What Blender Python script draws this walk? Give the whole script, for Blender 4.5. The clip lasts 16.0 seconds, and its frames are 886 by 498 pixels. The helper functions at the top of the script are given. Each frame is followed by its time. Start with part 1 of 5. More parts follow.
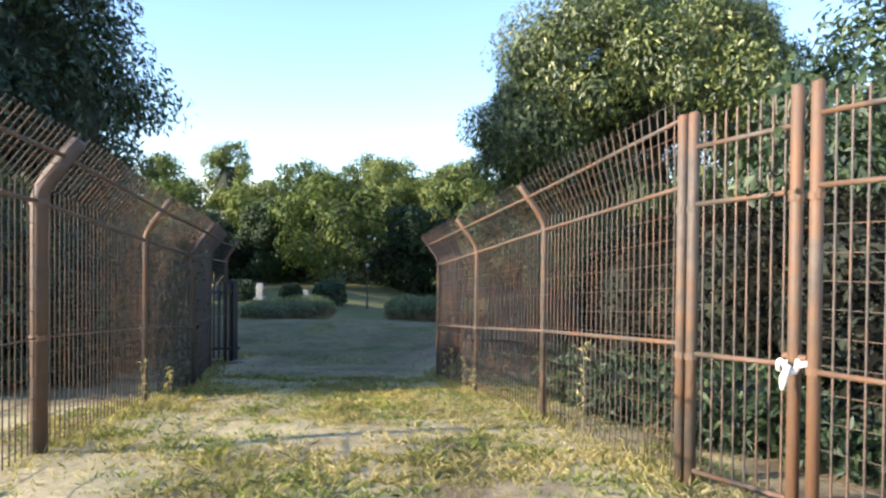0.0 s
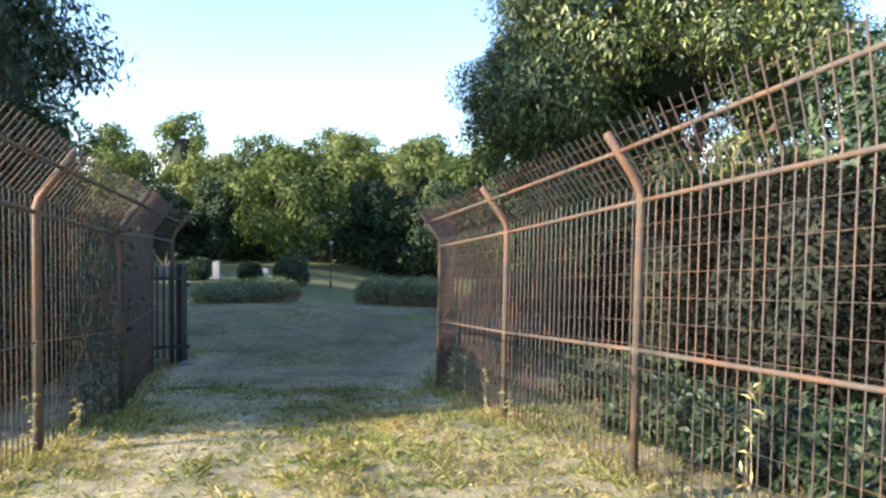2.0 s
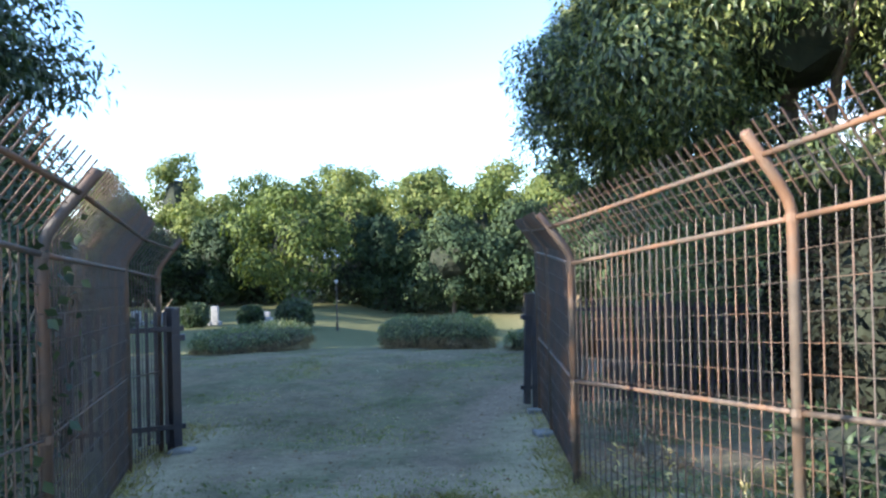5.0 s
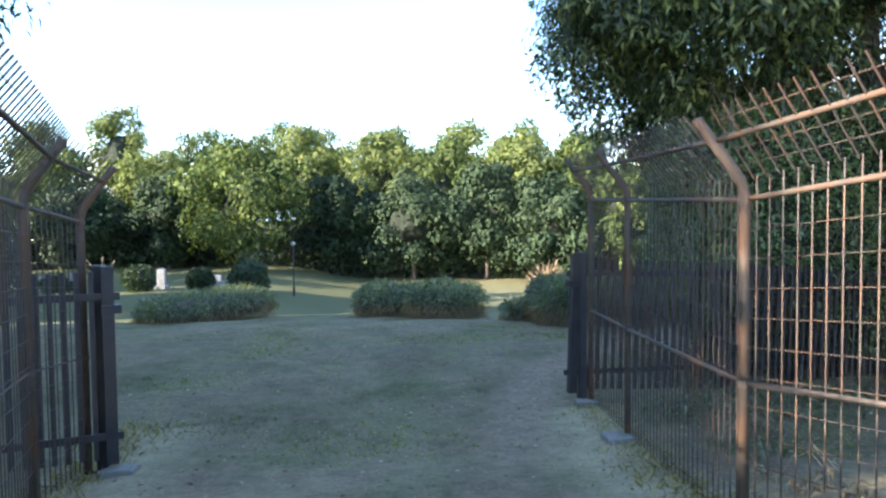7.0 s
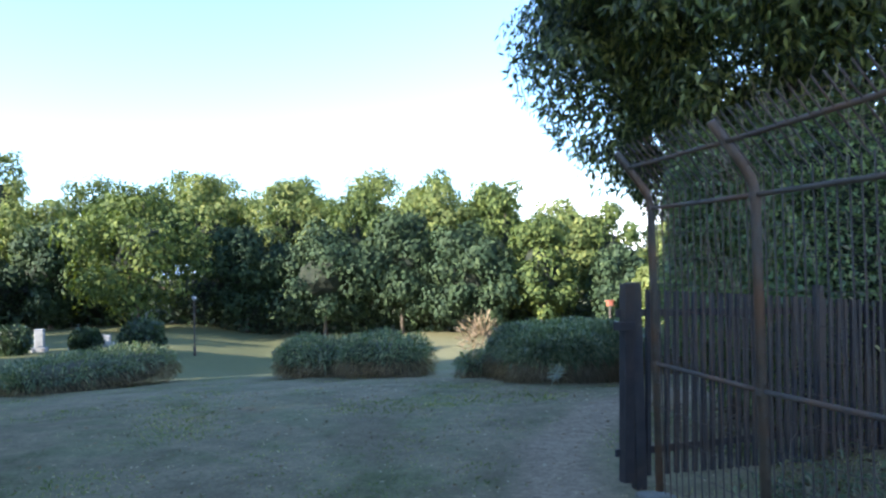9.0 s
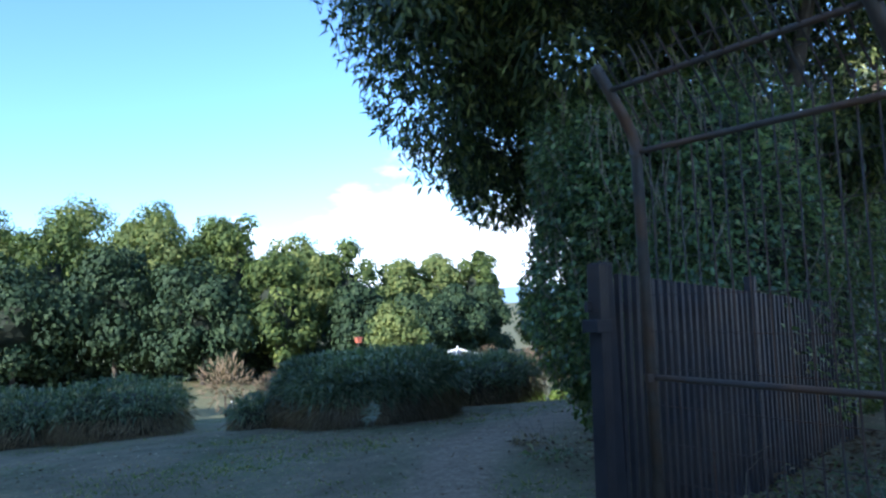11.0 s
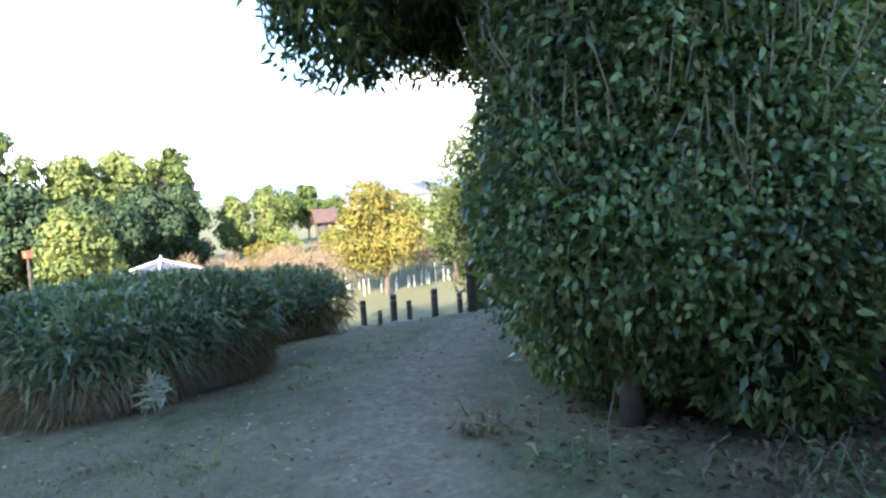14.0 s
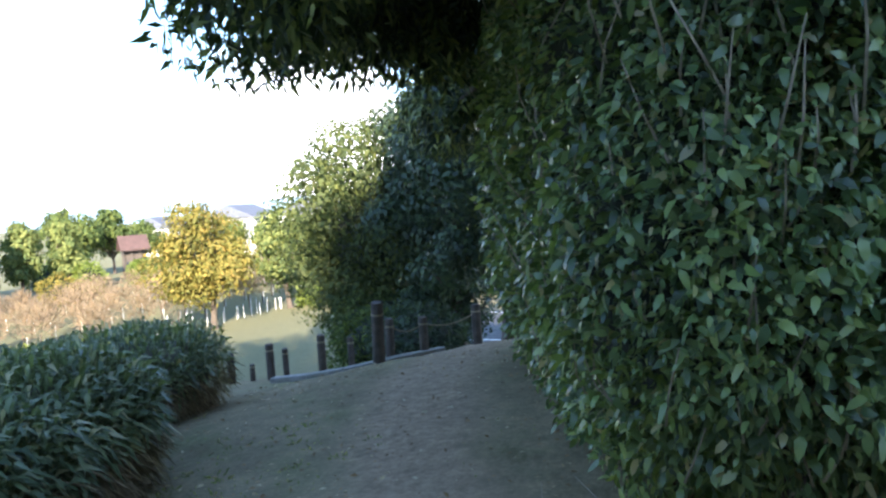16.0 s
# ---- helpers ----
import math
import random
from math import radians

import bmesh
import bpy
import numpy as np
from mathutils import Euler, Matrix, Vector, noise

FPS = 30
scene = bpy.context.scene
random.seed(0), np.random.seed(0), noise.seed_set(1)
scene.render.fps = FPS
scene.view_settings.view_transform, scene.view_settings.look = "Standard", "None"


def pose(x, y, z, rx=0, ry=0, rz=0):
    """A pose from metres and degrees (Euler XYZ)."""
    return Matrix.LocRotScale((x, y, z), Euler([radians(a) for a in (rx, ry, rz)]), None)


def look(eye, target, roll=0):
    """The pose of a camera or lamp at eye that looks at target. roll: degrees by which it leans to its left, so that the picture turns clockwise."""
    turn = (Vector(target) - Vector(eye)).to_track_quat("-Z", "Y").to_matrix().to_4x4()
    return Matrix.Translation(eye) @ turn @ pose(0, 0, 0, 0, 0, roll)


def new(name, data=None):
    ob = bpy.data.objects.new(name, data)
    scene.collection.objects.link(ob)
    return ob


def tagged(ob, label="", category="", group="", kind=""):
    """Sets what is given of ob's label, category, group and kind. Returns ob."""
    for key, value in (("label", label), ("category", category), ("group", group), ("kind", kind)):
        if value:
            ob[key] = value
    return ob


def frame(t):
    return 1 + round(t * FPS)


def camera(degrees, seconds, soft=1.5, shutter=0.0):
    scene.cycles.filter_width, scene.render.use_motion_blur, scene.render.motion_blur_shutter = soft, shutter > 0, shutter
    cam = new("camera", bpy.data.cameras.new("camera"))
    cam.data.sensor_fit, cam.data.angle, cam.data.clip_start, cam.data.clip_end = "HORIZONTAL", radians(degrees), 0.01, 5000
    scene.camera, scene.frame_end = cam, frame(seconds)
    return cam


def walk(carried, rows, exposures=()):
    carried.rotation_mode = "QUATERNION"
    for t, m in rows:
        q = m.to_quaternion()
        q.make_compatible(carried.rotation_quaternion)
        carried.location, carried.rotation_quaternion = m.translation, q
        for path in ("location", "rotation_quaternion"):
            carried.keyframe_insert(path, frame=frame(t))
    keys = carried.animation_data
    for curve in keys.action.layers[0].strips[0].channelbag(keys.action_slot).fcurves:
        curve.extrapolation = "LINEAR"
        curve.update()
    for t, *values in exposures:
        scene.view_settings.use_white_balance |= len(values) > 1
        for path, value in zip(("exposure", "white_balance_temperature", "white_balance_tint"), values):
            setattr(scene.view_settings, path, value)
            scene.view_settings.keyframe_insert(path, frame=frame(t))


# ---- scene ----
cam = camera(64.7, 16.0, soft=2.4)
PATH = [
    (0, (3.161, -2.611, 2.284), (3.141, -0.611, 2.256), 0.5),
    (0.5, (3.014, -2.044, 2.258), (3.026, -0.045, 2.221), 0.8),
    (1, (2.898, -1.467, 2.261), (2.947, 0.532, 2.267), 0.4),
    (1.5, (2.75, -0.824, 2.255), (2.824, 1.174, 2.23), 0.8),
    (2, (2.558, -0.244, 2.255), (2.652, 1.751, 2.164), 0.9),
    (2.5, (2.431, 0.384, 2.259), (2.471, 2.378, 2.108), -0.0),
    (3, (2.174, 0.921, 2.249), (2.238, 2.916, 2.119), 0.9),
    (3.5, (2.06, 1.502, 2.208), (2.075, 3.502, 2.229), -0.6),
    (6, (1.195, 4.288, 1.867), (1.379, 6.279, 1.847), -1.9),
    (6.5, (1.073, 4.902, 1.842), (1.283, 6.891, 1.79), -1.6),
    (7, (0.85, 5.579, 1.779), (1.088, 7.563, 1.689), -0.7),
    (7.5, (0.696, 6.219, 1.721), (0.957, 8.2, 1.622), -0.5),
    (8, (0.634, 6.872, 1.671), (0.959, 8.845, 1.624), -0.7),
    (10.5, (0.081, 9.953, 1.231), (1.068, 11.684, 1.401), -2.3),
    (11, (0.246, 10.658, 1.176), (1.447, 12.25, 1.333), -2.6),
    (11.5, (0.337, 11.423, 1.125), (1.668, 12.916, 1.153), -2.7),
    (12, (0.539, 12.051, 1.106), (1.954, 13.464, 1.05), -2.8),
    (12.5, (0.624, 12.617, 1.096), (2.17, 13.883, 1.013), -1.9),
    (13, (0.998, 13.183, 1.113), (2.709, 14.21, 0.994), -2.0),
    (13.5, (1.263, 13.713, 1.131), (3.035, 14.63, 0.994), -2.5),
    (14, (1.508, 14.266, 1.188), (3.264, 15.211, 1.023), -3.1),
    (14.5, (1.853, 14.708, 1.25), (3.626, 15.627, 1.142), -3.9),
    (15, (2.035, 15.155, 1.285), (3.875, 15.933, 1.181), -3.3),
    (15.5, (2.36, 15.544, 1.287), (4.267, 16.14, 1.179), -3.5),
    (16, (2.686, 16.027, 1.325), (4.627, 16.492, 1.189), -3.8),
]
walk(cam, [(t, look(eye, target, roll)) for t, eye, target, roll in PATH],
     exposures=((0, 1.5, 6300, 13), (2.5, 1.85, 6200, 13), (3.5, 2.1, 6150, 13), (6, 2.05, 5650, 11), (6.6, 2.15, 6000, 12), (8, 2.5, 6150, 13), (10.4, 1.2, 5050, 9), (11.1, 1.2, 5050, 9), (12.2, 1.75, 5550, 11), (13, 2.3, 5950, 12), (14, 2.45, 6050, 12), (15, 2.3, 6050, 12), (16, 2.25, 6100, 12)))

# ---- light ----
SUN_DIR = Vector((-0.93, -0.37, 0.40)).normalized()   # towards the sun
elev = math.asin(SUN_DIR.z)
world = bpy.data.worlds.new("sky")
scene.world = world
world.use_nodes = True
sky = world.node_tree.nodes.new("ShaderNodeTexSky")
sky.sky_type = "NISHITA"
sky.sun_disc = False
sky.sun_elevation = elev
sky.sun_rotation = math.atan2(SUN_DIR.x, SUN_DIR.y)
sky.air_density, sky.dust_density, sky.ozone_density = 1.0, 0.2, 2.6
world.node_tree.nodes["Background"].inputs[1].default_value = 0.15
world.node_tree.links.new(sky.outputs[0], world.node_tree.nodes["Background"].inputs[0])
sun_data = bpy.data.lights.new("sun", "SUN")
sun_data.energy, sun_data.angle, sun_data.color = 5.0, radians(0.6), (1.0, 0.88, 0.70)
sun = new("sun", sun_data)
sun.matrix_world = look(SUN_DIR * 50, (0, 0, 0))


# ---- materials ----
def nodes_of(name):
    m = bpy.data.materials.new(name)
    m.use_nodes = True
    nt = m.node_tree
    return m, nt, nt.nodes["Principled BSDF"]


def ramp(nt, fac, stops):
    r = nt.nodes.new("ShaderNodeValToRGB")
    while len(r.color_ramp.elements) < len(stops):
        r.color_ramp.elements.new(0.5)
    for e, (p, c) in zip(r.color_ramp.elements, stops):
        e.position, e.color = p, (*c, 1)
    nt.links.new(fac, r.inputs[0])
    return r.outputs[0]


def noise_of(nt, scale, detail=4.0, rough=0.6):
    tc = nt.nodes.new("ShaderNodeNewGeometry")
    n = nt.nodes.new("ShaderNodeTexNoise")
    n.inputs["Scale"].default_value, n.inputs["Detail"].default_value, n.inputs["Roughness"].default_value = scale, detail, rough
    nt.links.new(tc.outputs["Position"], n.inputs["Vector"])
    return n.outputs["Fac"]


def mix_colour(nt, fac, a, b, mode="MIX"):
    m = nt.nodes.new("ShaderNodeMix")
    m.data_type, m.blend_type = "RGBA", mode
    for sock, v in ((m.inputs[0], fac), (m.inputs[6], a), (m.inputs[7], b)):
        if isinstance(v, (int, float)):
            sock.default_value = v
        elif isinstance(v, tuple):
            sock.default_value = (*v, 1)
        else:
            nt.links.new(v, sock)
    return m.outputs[2]


def bump_of(nt, bsdf, height, strength, distance=0.01):
    b = nt.nodes.new("ShaderNodeBump")
    b.inputs["Strength"].default_value, b.inputs["Distance"].default_value = strength, distance
    nt.links.new(height, b.inputs["Height"])
    nt.links.new(b.outputs[0], bsdf.inputs["Normal"])


def plain(name, c1, c2, scale=8.0, rough=0.8, metal=0.0, bump=0.3, fine=60.0, dirt=None):
    m, nt, bsdf = nodes_of(name)
    col = ramp(nt, noise_of(nt, scale), [(0.3, c1), (0.7, c2)])
    if dirt:
        stain = ramp(nt, noise_of(nt, scale * 0.23, 6), [(0.45, (0, 0, 0)), (0.62, (1, 1, 1))])
        col = mix_colour(nt, stain, col, dirt)
    nt.links.new(col, bsdf.inputs["Base Color"])
    bsdf.inputs["Roughness"].default_value, bsdf.inputs["Metallic"].default_value = rough, metal
    bump_of(nt, bsdf, noise_of(nt, fine, 5), bump)
    return m


def foliage(name, stops, rough=0.5, glow=0.35, spec=0.4):
    """Leaves: a colour for each leaf, part of the light passing through."""
    m, nt, bsdf = nodes_of(name)
    geo = nt.nodes.new("ShaderNodeNewGeometry")
    col = ramp(nt, geo.outputs["Random Per Island"], stops)
    patch = ramp(nt, noise_of(nt, 0.9, 3), [(0.3, (0.62, 0.66, 0.66)), (0.7, (1.2, 1.15, 1.0))])
    col = mix_colour(nt, 1.0, col, patch, "MULTIPLY")
    nt.links.new(col, bsdf.inputs["Base Color"])
    bsdf.inputs["Roughness"].default_value = rough
    bsdf.inputs["Specular IOR Level"].default_value = spec
    tr = nt.nodes.new("ShaderNodeBsdfTranslucent")
    nt.links.new(mix_colour(nt, 1.0, col, (1.25, 1.35, 0.5), "MULTIPLY"), tr.inputs["Color"])
    mx = nt.nodes.new("ShaderNodeMixShader")
    mx.inputs[0].default_value = glow
    nt.links.new(bsdf.outputs[0], mx.inputs[1])
    nt.links.new(tr.outputs[0], mx.inputs[2])
    nt.links.new(mx.outputs[0], nt.nodes["Material Output"].inputs["Surface"])
    return m


RUST = plain("rusty_brown_paint", (0.078, 0.062, 0.05), (0.135, 0.104, 0.08), 9, 0.6, 0.12, 0.35, 220, (0.17, 0.09, 0.05))
WORN = plain("weathered_brown_steel", (0.042, 0.033, 0.028), (0.085, 0.065, 0.054), 14, 0.55, 0.15, 0.2, 200, (0.13, 0.07, 0.042))
# Steel copy with shade put in its colour, for shaded panels and two posts.
SHADE_STEEL = plain("shaded_weathered_steel", (0.05, 0.042, 0.038), (0.10, 0.08, 0.068), 9, 0.6, 0.15, 0.35, 220, (0.12, 0.07, 0.045))
DARK = plain("dark_brown_paint", (0.029, 0.026, 0.030), (0.054, 0.047, 0.050), 7, 0.5, 0.1, 0.2, 200, (0.075, 0.055, 0.045))
BARK = plain("bark", (0.055, 0.042, 0.032), (0.13, 0.10, 0.075), 5, 0.95, 0, 1.0, 30)
TWIG = plain("pale_twig", (0.20, 0.16, 0.11), (0.34, 0.28, 0.19), 12, 0.8, 0, 0.3)
LOG = plain("weathered_log", (0.045, 0.036, 0.030), (0.12, 0.095, 0.075), 9, 0.9, 0, 0.8, 45)
CONCRETE = plain("concrete", (0.20, 0.19, 0.17), (0.34, 0.32, 0.29), 9, 0.9, 0, 0.5, 80, (0.22, 0.21, 0.17))
ROPE = plain("rope", (0.20, 0.16, 0.10), (0.32, 0.26, 0.17), 40, 0.9, 0, 0.5, 200)
CLOTH = plain("white_cloth", (0.66, 0.66, 0.64), (0.82, 0.82, 0.80), 20, 0.8, 0, 0.3)
WHITE = plain("white_paint", (0.62, 0.62, 0.60), (0.80, 0.80, 0.78), 3, 0.7, 0, 0.2)
ROOF_GREY = plain("grey_roof_tile", (0.075, 0.08, 0.10), (0.125, 0.13, 0.155), 3, 0.7, 0, 0.4)
ROOF_RED = plain("red_brown_roof", (0.06, 0.034, 0.03), (0.095, 0.052, 0.045), 1.5, 0.75, 0, 0.4)
WALL_PALE = plain("pale_wall", (0.50, 0.48, 0.44), (0.66, 0.64, 0.60), 1, 0.85, 0, 0.2)
GLASS_DARK = plain("window_glass", (0.03, 0.035, 0.04), (0.06, 0.07, 0.08), 2, 0.12, 0, 0.0)
STONE = plain("grave_stone", (0.20, 0.20, 0.20), (0.34, 0.34, 0.34), 3, 0.6, 0, 0.3)
ASPHALT = plain("asphalt", (0.045, 0.047, 0.052), (0.075, 0.077, 0.082), 2, 0.75, 0, 0.4, 90)
RED_BOX = plain("red_painted_wood", (0.35, 0.09, 0.05), (0.48, 0.14, 0.08), 9, 0.6, 0, 0.2)
# Aerial haze is mixed into the hills' pale blue base colour.
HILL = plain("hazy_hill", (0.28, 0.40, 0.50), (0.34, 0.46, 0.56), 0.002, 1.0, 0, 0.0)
# Near-black filler: the shade between leaves is put into this colour.
CORE = plain("inner_shade", (0.012, 0.017, 0.010), (0.030, 0.036, 0.020), 3, 0.95, 0, 1.0, 12)
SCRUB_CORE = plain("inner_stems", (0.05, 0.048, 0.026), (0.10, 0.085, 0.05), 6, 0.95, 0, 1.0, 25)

LEAF_OAK = foliage("evergreen_oak_leaf", [(0.0, (0.022, 0.04, 0.018)), (0.4, (0.05, 0.078, 0.028)), (0.7, (0.13, 0.16, 0.05)), (1.0, (0.36, 0.38, 0.14))], 0.42, 0.2, 0.5)
LEAF_DARK = foliage("dark_broad_leaf", [(0.0, (0.02, 0.04, 0.022)), (0.6, (0.04, 0.068, 0.033)), (1.0, (0.077, 0.11, 0.044))], 0.5, 0.14, 0.4)
LEAF_HEDGE = foliage("glossy_hedge_leaf", [(0.0, (0.045, 0.082, 0.036)), (0.4, (0.115, 0.172, 0.066)), (0.75, (0.21, 0.285, 0.10)), (0.93, (0.31, 0.37, 0.145)), (1.0, (0.378, 0.295, 0.153))], 0.38, 0.24, 0.6)
LEAF_SASA = foliage("bamboo_grass_leaf", [(0.0, (0.09, 0.125, 0.065)), (0.5, (0.165, 0.205, 0.11)), (0.85, (0.26, 0.295, 0.175)), (1.0, (0.56, 0.49, 0.31))], 0.42, 0.3, 0.55)
LEAF_DRY = foliage("dry_grass_stem", [(0.0, (0.14, 0.098, 0.058)), (0.6, (0.27, 0.20, 0.125)), (1.0, (0.42, 0.34, 0.23))], 0.8, 0.2)
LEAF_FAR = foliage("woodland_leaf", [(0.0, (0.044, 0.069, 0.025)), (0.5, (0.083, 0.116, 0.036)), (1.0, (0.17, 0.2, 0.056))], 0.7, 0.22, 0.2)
# Darker copy of the woodland leaf; it holds the front trees' shade as colour.
LEAF_FAR_SHADE = foliage("shaded_woodland_leaf", [(0.0, (0.018, 0.034, 0.018)), (0.5, (0.036, 0.06, 0.03)), (1.0, (0.068, 0.096, 0.045))], 0.7, 0.08, 0.2)
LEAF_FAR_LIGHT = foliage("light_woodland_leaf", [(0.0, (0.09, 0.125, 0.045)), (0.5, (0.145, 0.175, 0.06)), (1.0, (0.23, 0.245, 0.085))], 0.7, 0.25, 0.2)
LEAF_SLOPE = foliage("mid_green_leaf", [(0.0, (0.045, 0.066, 0.024)), (0.5, (0.08, 0.103, 0.034)), (1.0, (0.135, 0.15, 0.048))], 0.65, 0.2, 0.25)
LEAF_YELLOW = foliage("autumn_yellow_leaf", [(0.0, (0.11, 0.115, 0.03)), (0.5, (0.20, 0.175, 0.045)), (0.85, (0.29, 0.225, 0.06)), (1.0, (0.28, 0.19, 0.055))], 0.7, 0.3, 0.2)
LEAF_PINK = foliage("bare_pinkish_twigs", [(0.0, (0.17, 0.12, 0.085)), (0.6, (0.26, 0.185, 0.13)), (1.0, (0.34, 0.26, 0.19))], 0.8, 0.2, 0.2)
LEAF_LIME = foliage("lime_green_shrub_leaf", [(0.0, (0.12, 0.17, 0.03)), (1.0, (0.24, 0.28, 0.06))], 0.6, 0.4)
LEAF_RED = foliage("dark_red_leaf", [(0.0, (0.07, 0.022, 0.018)), (1.0, (0.16, 0.06, 0.04))], 0.7, 0.3)
# Bare brush coloured almost black, which paints in the deep shade behind the fence.
LEAF_BRUSH_SHADE = foliage("shaded_bare_brush", [(0.0, (0.006, 0.006, 0.005)), (0.7, (0.012, 0.012, 0.009)), (1.0, (0.024, 0.026, 0.015))], 0.8, 0.05, 0.08)
GRASS = foliage("grass_blade", [(0.0, (0.12, 0.17, 0.05)), (0.45, (0.22, 0.28, 0.085)), (0.75, (0.36, 0.37, 0.14)), (1.0, (0.62, 0.54, 0.28))], 0.7, 0.3, 0.2)
STRAW = foliage("straw_blade", [(0.0, (0.30, 0.27, 0.10)), (0.5, (0.50, 0.41, 0.21)), (1.0, (0.68, 0.59, 0.34))], 0.8, 0.3, 0.2)
SILVER = foliage("silvery_leaf", [(0.0, (0.30, 0.32, 0.28)), (1.0, (0.58, 0.58, 0.52))], 0.7, 0.2, 0.3)
DEAD = foliage("dead_brown_leaf", [(0.0, (0.07, 0.045, 0.028)), (0.6, (0.15, 0.10, 0.06)), (1.0, (0.30, 0.23, 0.16))], 0.8, 0.05, 0.2)
FALLEN = foliage("fallen_leaf", [(0.0, (0.156, 0.091, 0.046)), (0.6, (0.312, 0.208, 0.117)), (1.0, (0.585, 0.494, 0.364))], 0.8, 0.1, 0.2)


def ground_material():
    m, nt, bsdf = nodes_of("lawn_and_earth")
    at = nt.nodes.new("ShaderNodeAttribute")
    at.attribute_name = "earth"
    sep = nt.nodes.new("ShaderNodeSeparateColor")
    nt.links.new(at.outputs["Color"], sep.inputs[0])
    green = ramp(nt, noise_of(nt, 26, 6, 0.7), [(0.28, (0.066, 0.074, 0.031)), (0.5, (0.125, 0.128, 0.056)), (0.75, (0.215, 0.195, 0.096))])
    worn = ramp(nt, noise_of(nt, 31, 6, 0.7), [(0.28, (0.118, 0.088, 0.055)), (0.5, (0.20, 0.15, 0.095)), (0.75, (0.32, 0.245, 0.162))])
    wear = ramp(nt, noise_of(nt, 0.8, 8, 0.72), [(0.46, (1, 1, 1)), (0.61, (0, 0, 0))])
    wear = mix_colour(nt, 1.0, wear, ramp(nt, sep.outputs["Green"], [(0.02, (0, 0, 0)), (0.3, (1, 1, 1))]), "MULTIPLY")
    lawn = mix_colour(nt, wear, green, worn)
    straw = ramp(nt, noise_of(nt, 34, 6, 0.7), [(0.3, (0.30, 0.25, 0.145)), (0.7, (0.62, 0.52, 0.32))])
    patch = ramp(nt, noise_of(nt, 0.9, 5, 0.65), [(0.38, (0, 0, 0)), (0.56, (1, 1, 1))])
    bare = mix_colour(nt, 1.0, patch, sep.outputs["Green"], "MULTIPLY")
    grass = mix_colour(nt, bare, lawn, straw)
    grass = mix_colour(nt, sep.outputs["Blue"], grass, straw)
    earth = ramp(nt, noise_of(nt, 15, 8, 0.7), [(0.3, (0.20, 0.148, 0.094)), (0.7, (0.385, 0.292, 0.195))])
    edge = mix_colour(nt, 0.85, sep.outputs["Red"], noise_of(nt, 3.2, 8, 0.75), "OVERLAY")
    col = mix_colour(nt, ramp(nt, edge, [(0.3, (0, 0, 0)), (0.75, (1, 1, 1))]), grass, earth)
    # trodden clods and crumbs, from a hand's width down to grit
    clod = ramp(nt, noise_of(nt, 5, 12, 0.8), [(0.36, (0.68, 0.67, 0.65)), (0.52, (1.0, 1.0, 1.0)), (0.68, (1.3, 1.27, 1.22))])
    col = mix_colour(nt, 0.85, col, clod, "MULTIPLY")
    nt.links.new(col, bsdf.inputs["Base Color"])
    bsdf.inputs["Roughness"].default_value = 0.95
    bsdf.inputs["Specular IOR Level"].default_value = 0.15
    bump_of(nt, bsdf, noise_of(nt, 48, 9, 0.8), 0.35, 0.012)
    return m


LAWN = ground_material()


# ---- building helpers ----
def mesh_of(name, verts, faces, material=None, smooth=False):
    me = bpy.data.meshes.new(name)
    me.from_pydata([tuple(v) for v in verts], [], [tuple(f) for f in faces])
    if material:
        me.materials.append(material)
    if smooth:
        me.polygons.foreach_set("use_smooth", [True] * len(me.polygons))
    me.update()
    return me


def part(name, me, parent, label="", at=None, material=None):
    """One mesh object under a thing; me may be a bmesh or mesh data shared by alike pieces."""
    if isinstance(me, bmesh.types.BMesh):
        data = bpy.data.meshes.new(name)
        me.to_mesh(data)
        me.free()
        data.materials.append(material)
        me = data
    ob = new(name, me)
    ob.parent = parent
    if at is not None:
        ob.matrix_basis = at if isinstance(at, Matrix) else Matrix.Translation(at)
    return tagged(ob, label=label)


def thing(name, at, label, category, group="", kind=""):
    ob = new(name)
    ob.empty_display_size = 0.2
    ob.location = at
    return tagged(ob, label, category, group, kind)


def tube(points, radii, sides=8, caps=True):
    """Vertices and faces of a round bar along a line of points."""
    pts = [Vector(p) for p in points]
    if isinstance(radii, (int, float)):
        radii = [radii] * len(pts)
    vs, fs, ref = [], [], None
    for i, p in enumerate(pts):
        d = (pts[min(i + 1, len(pts) - 1)] - pts[max(i - 1, 0)]).normalized()
        if ref is None:
            ref = d.orthogonal().normalized()
        a = (ref - d * ref.dot(d)).normalized()
        ref, b = a, d.cross(a)
        for k in range(sides):
            t = 2 * math.pi * k / sides
            vs.append(p + (a * math.cos(t) + b * math.sin(t)) * radii[i])
    for i in range(len(pts) - 1):
        for k in range(sides):
            j = (k + 1) % sides
            fs.append((i * sides + k, i * sides + j, (i + 1) * sides + j, (i + 1) * sides + k))
    if caps:
        fs.append(tuple(range(sides))[::-1])
        n = (len(pts) - 1) * sides
        fs.append(tuple(n + k for k in range(sides)))
    return vs, fs


def join(pieces):
    vs, fs = [], []
    for v, f in pieces:
        o = len(vs)
        vs += v
        fs += [tuple(i + o for i in q) for q in f]
    return vs, fs


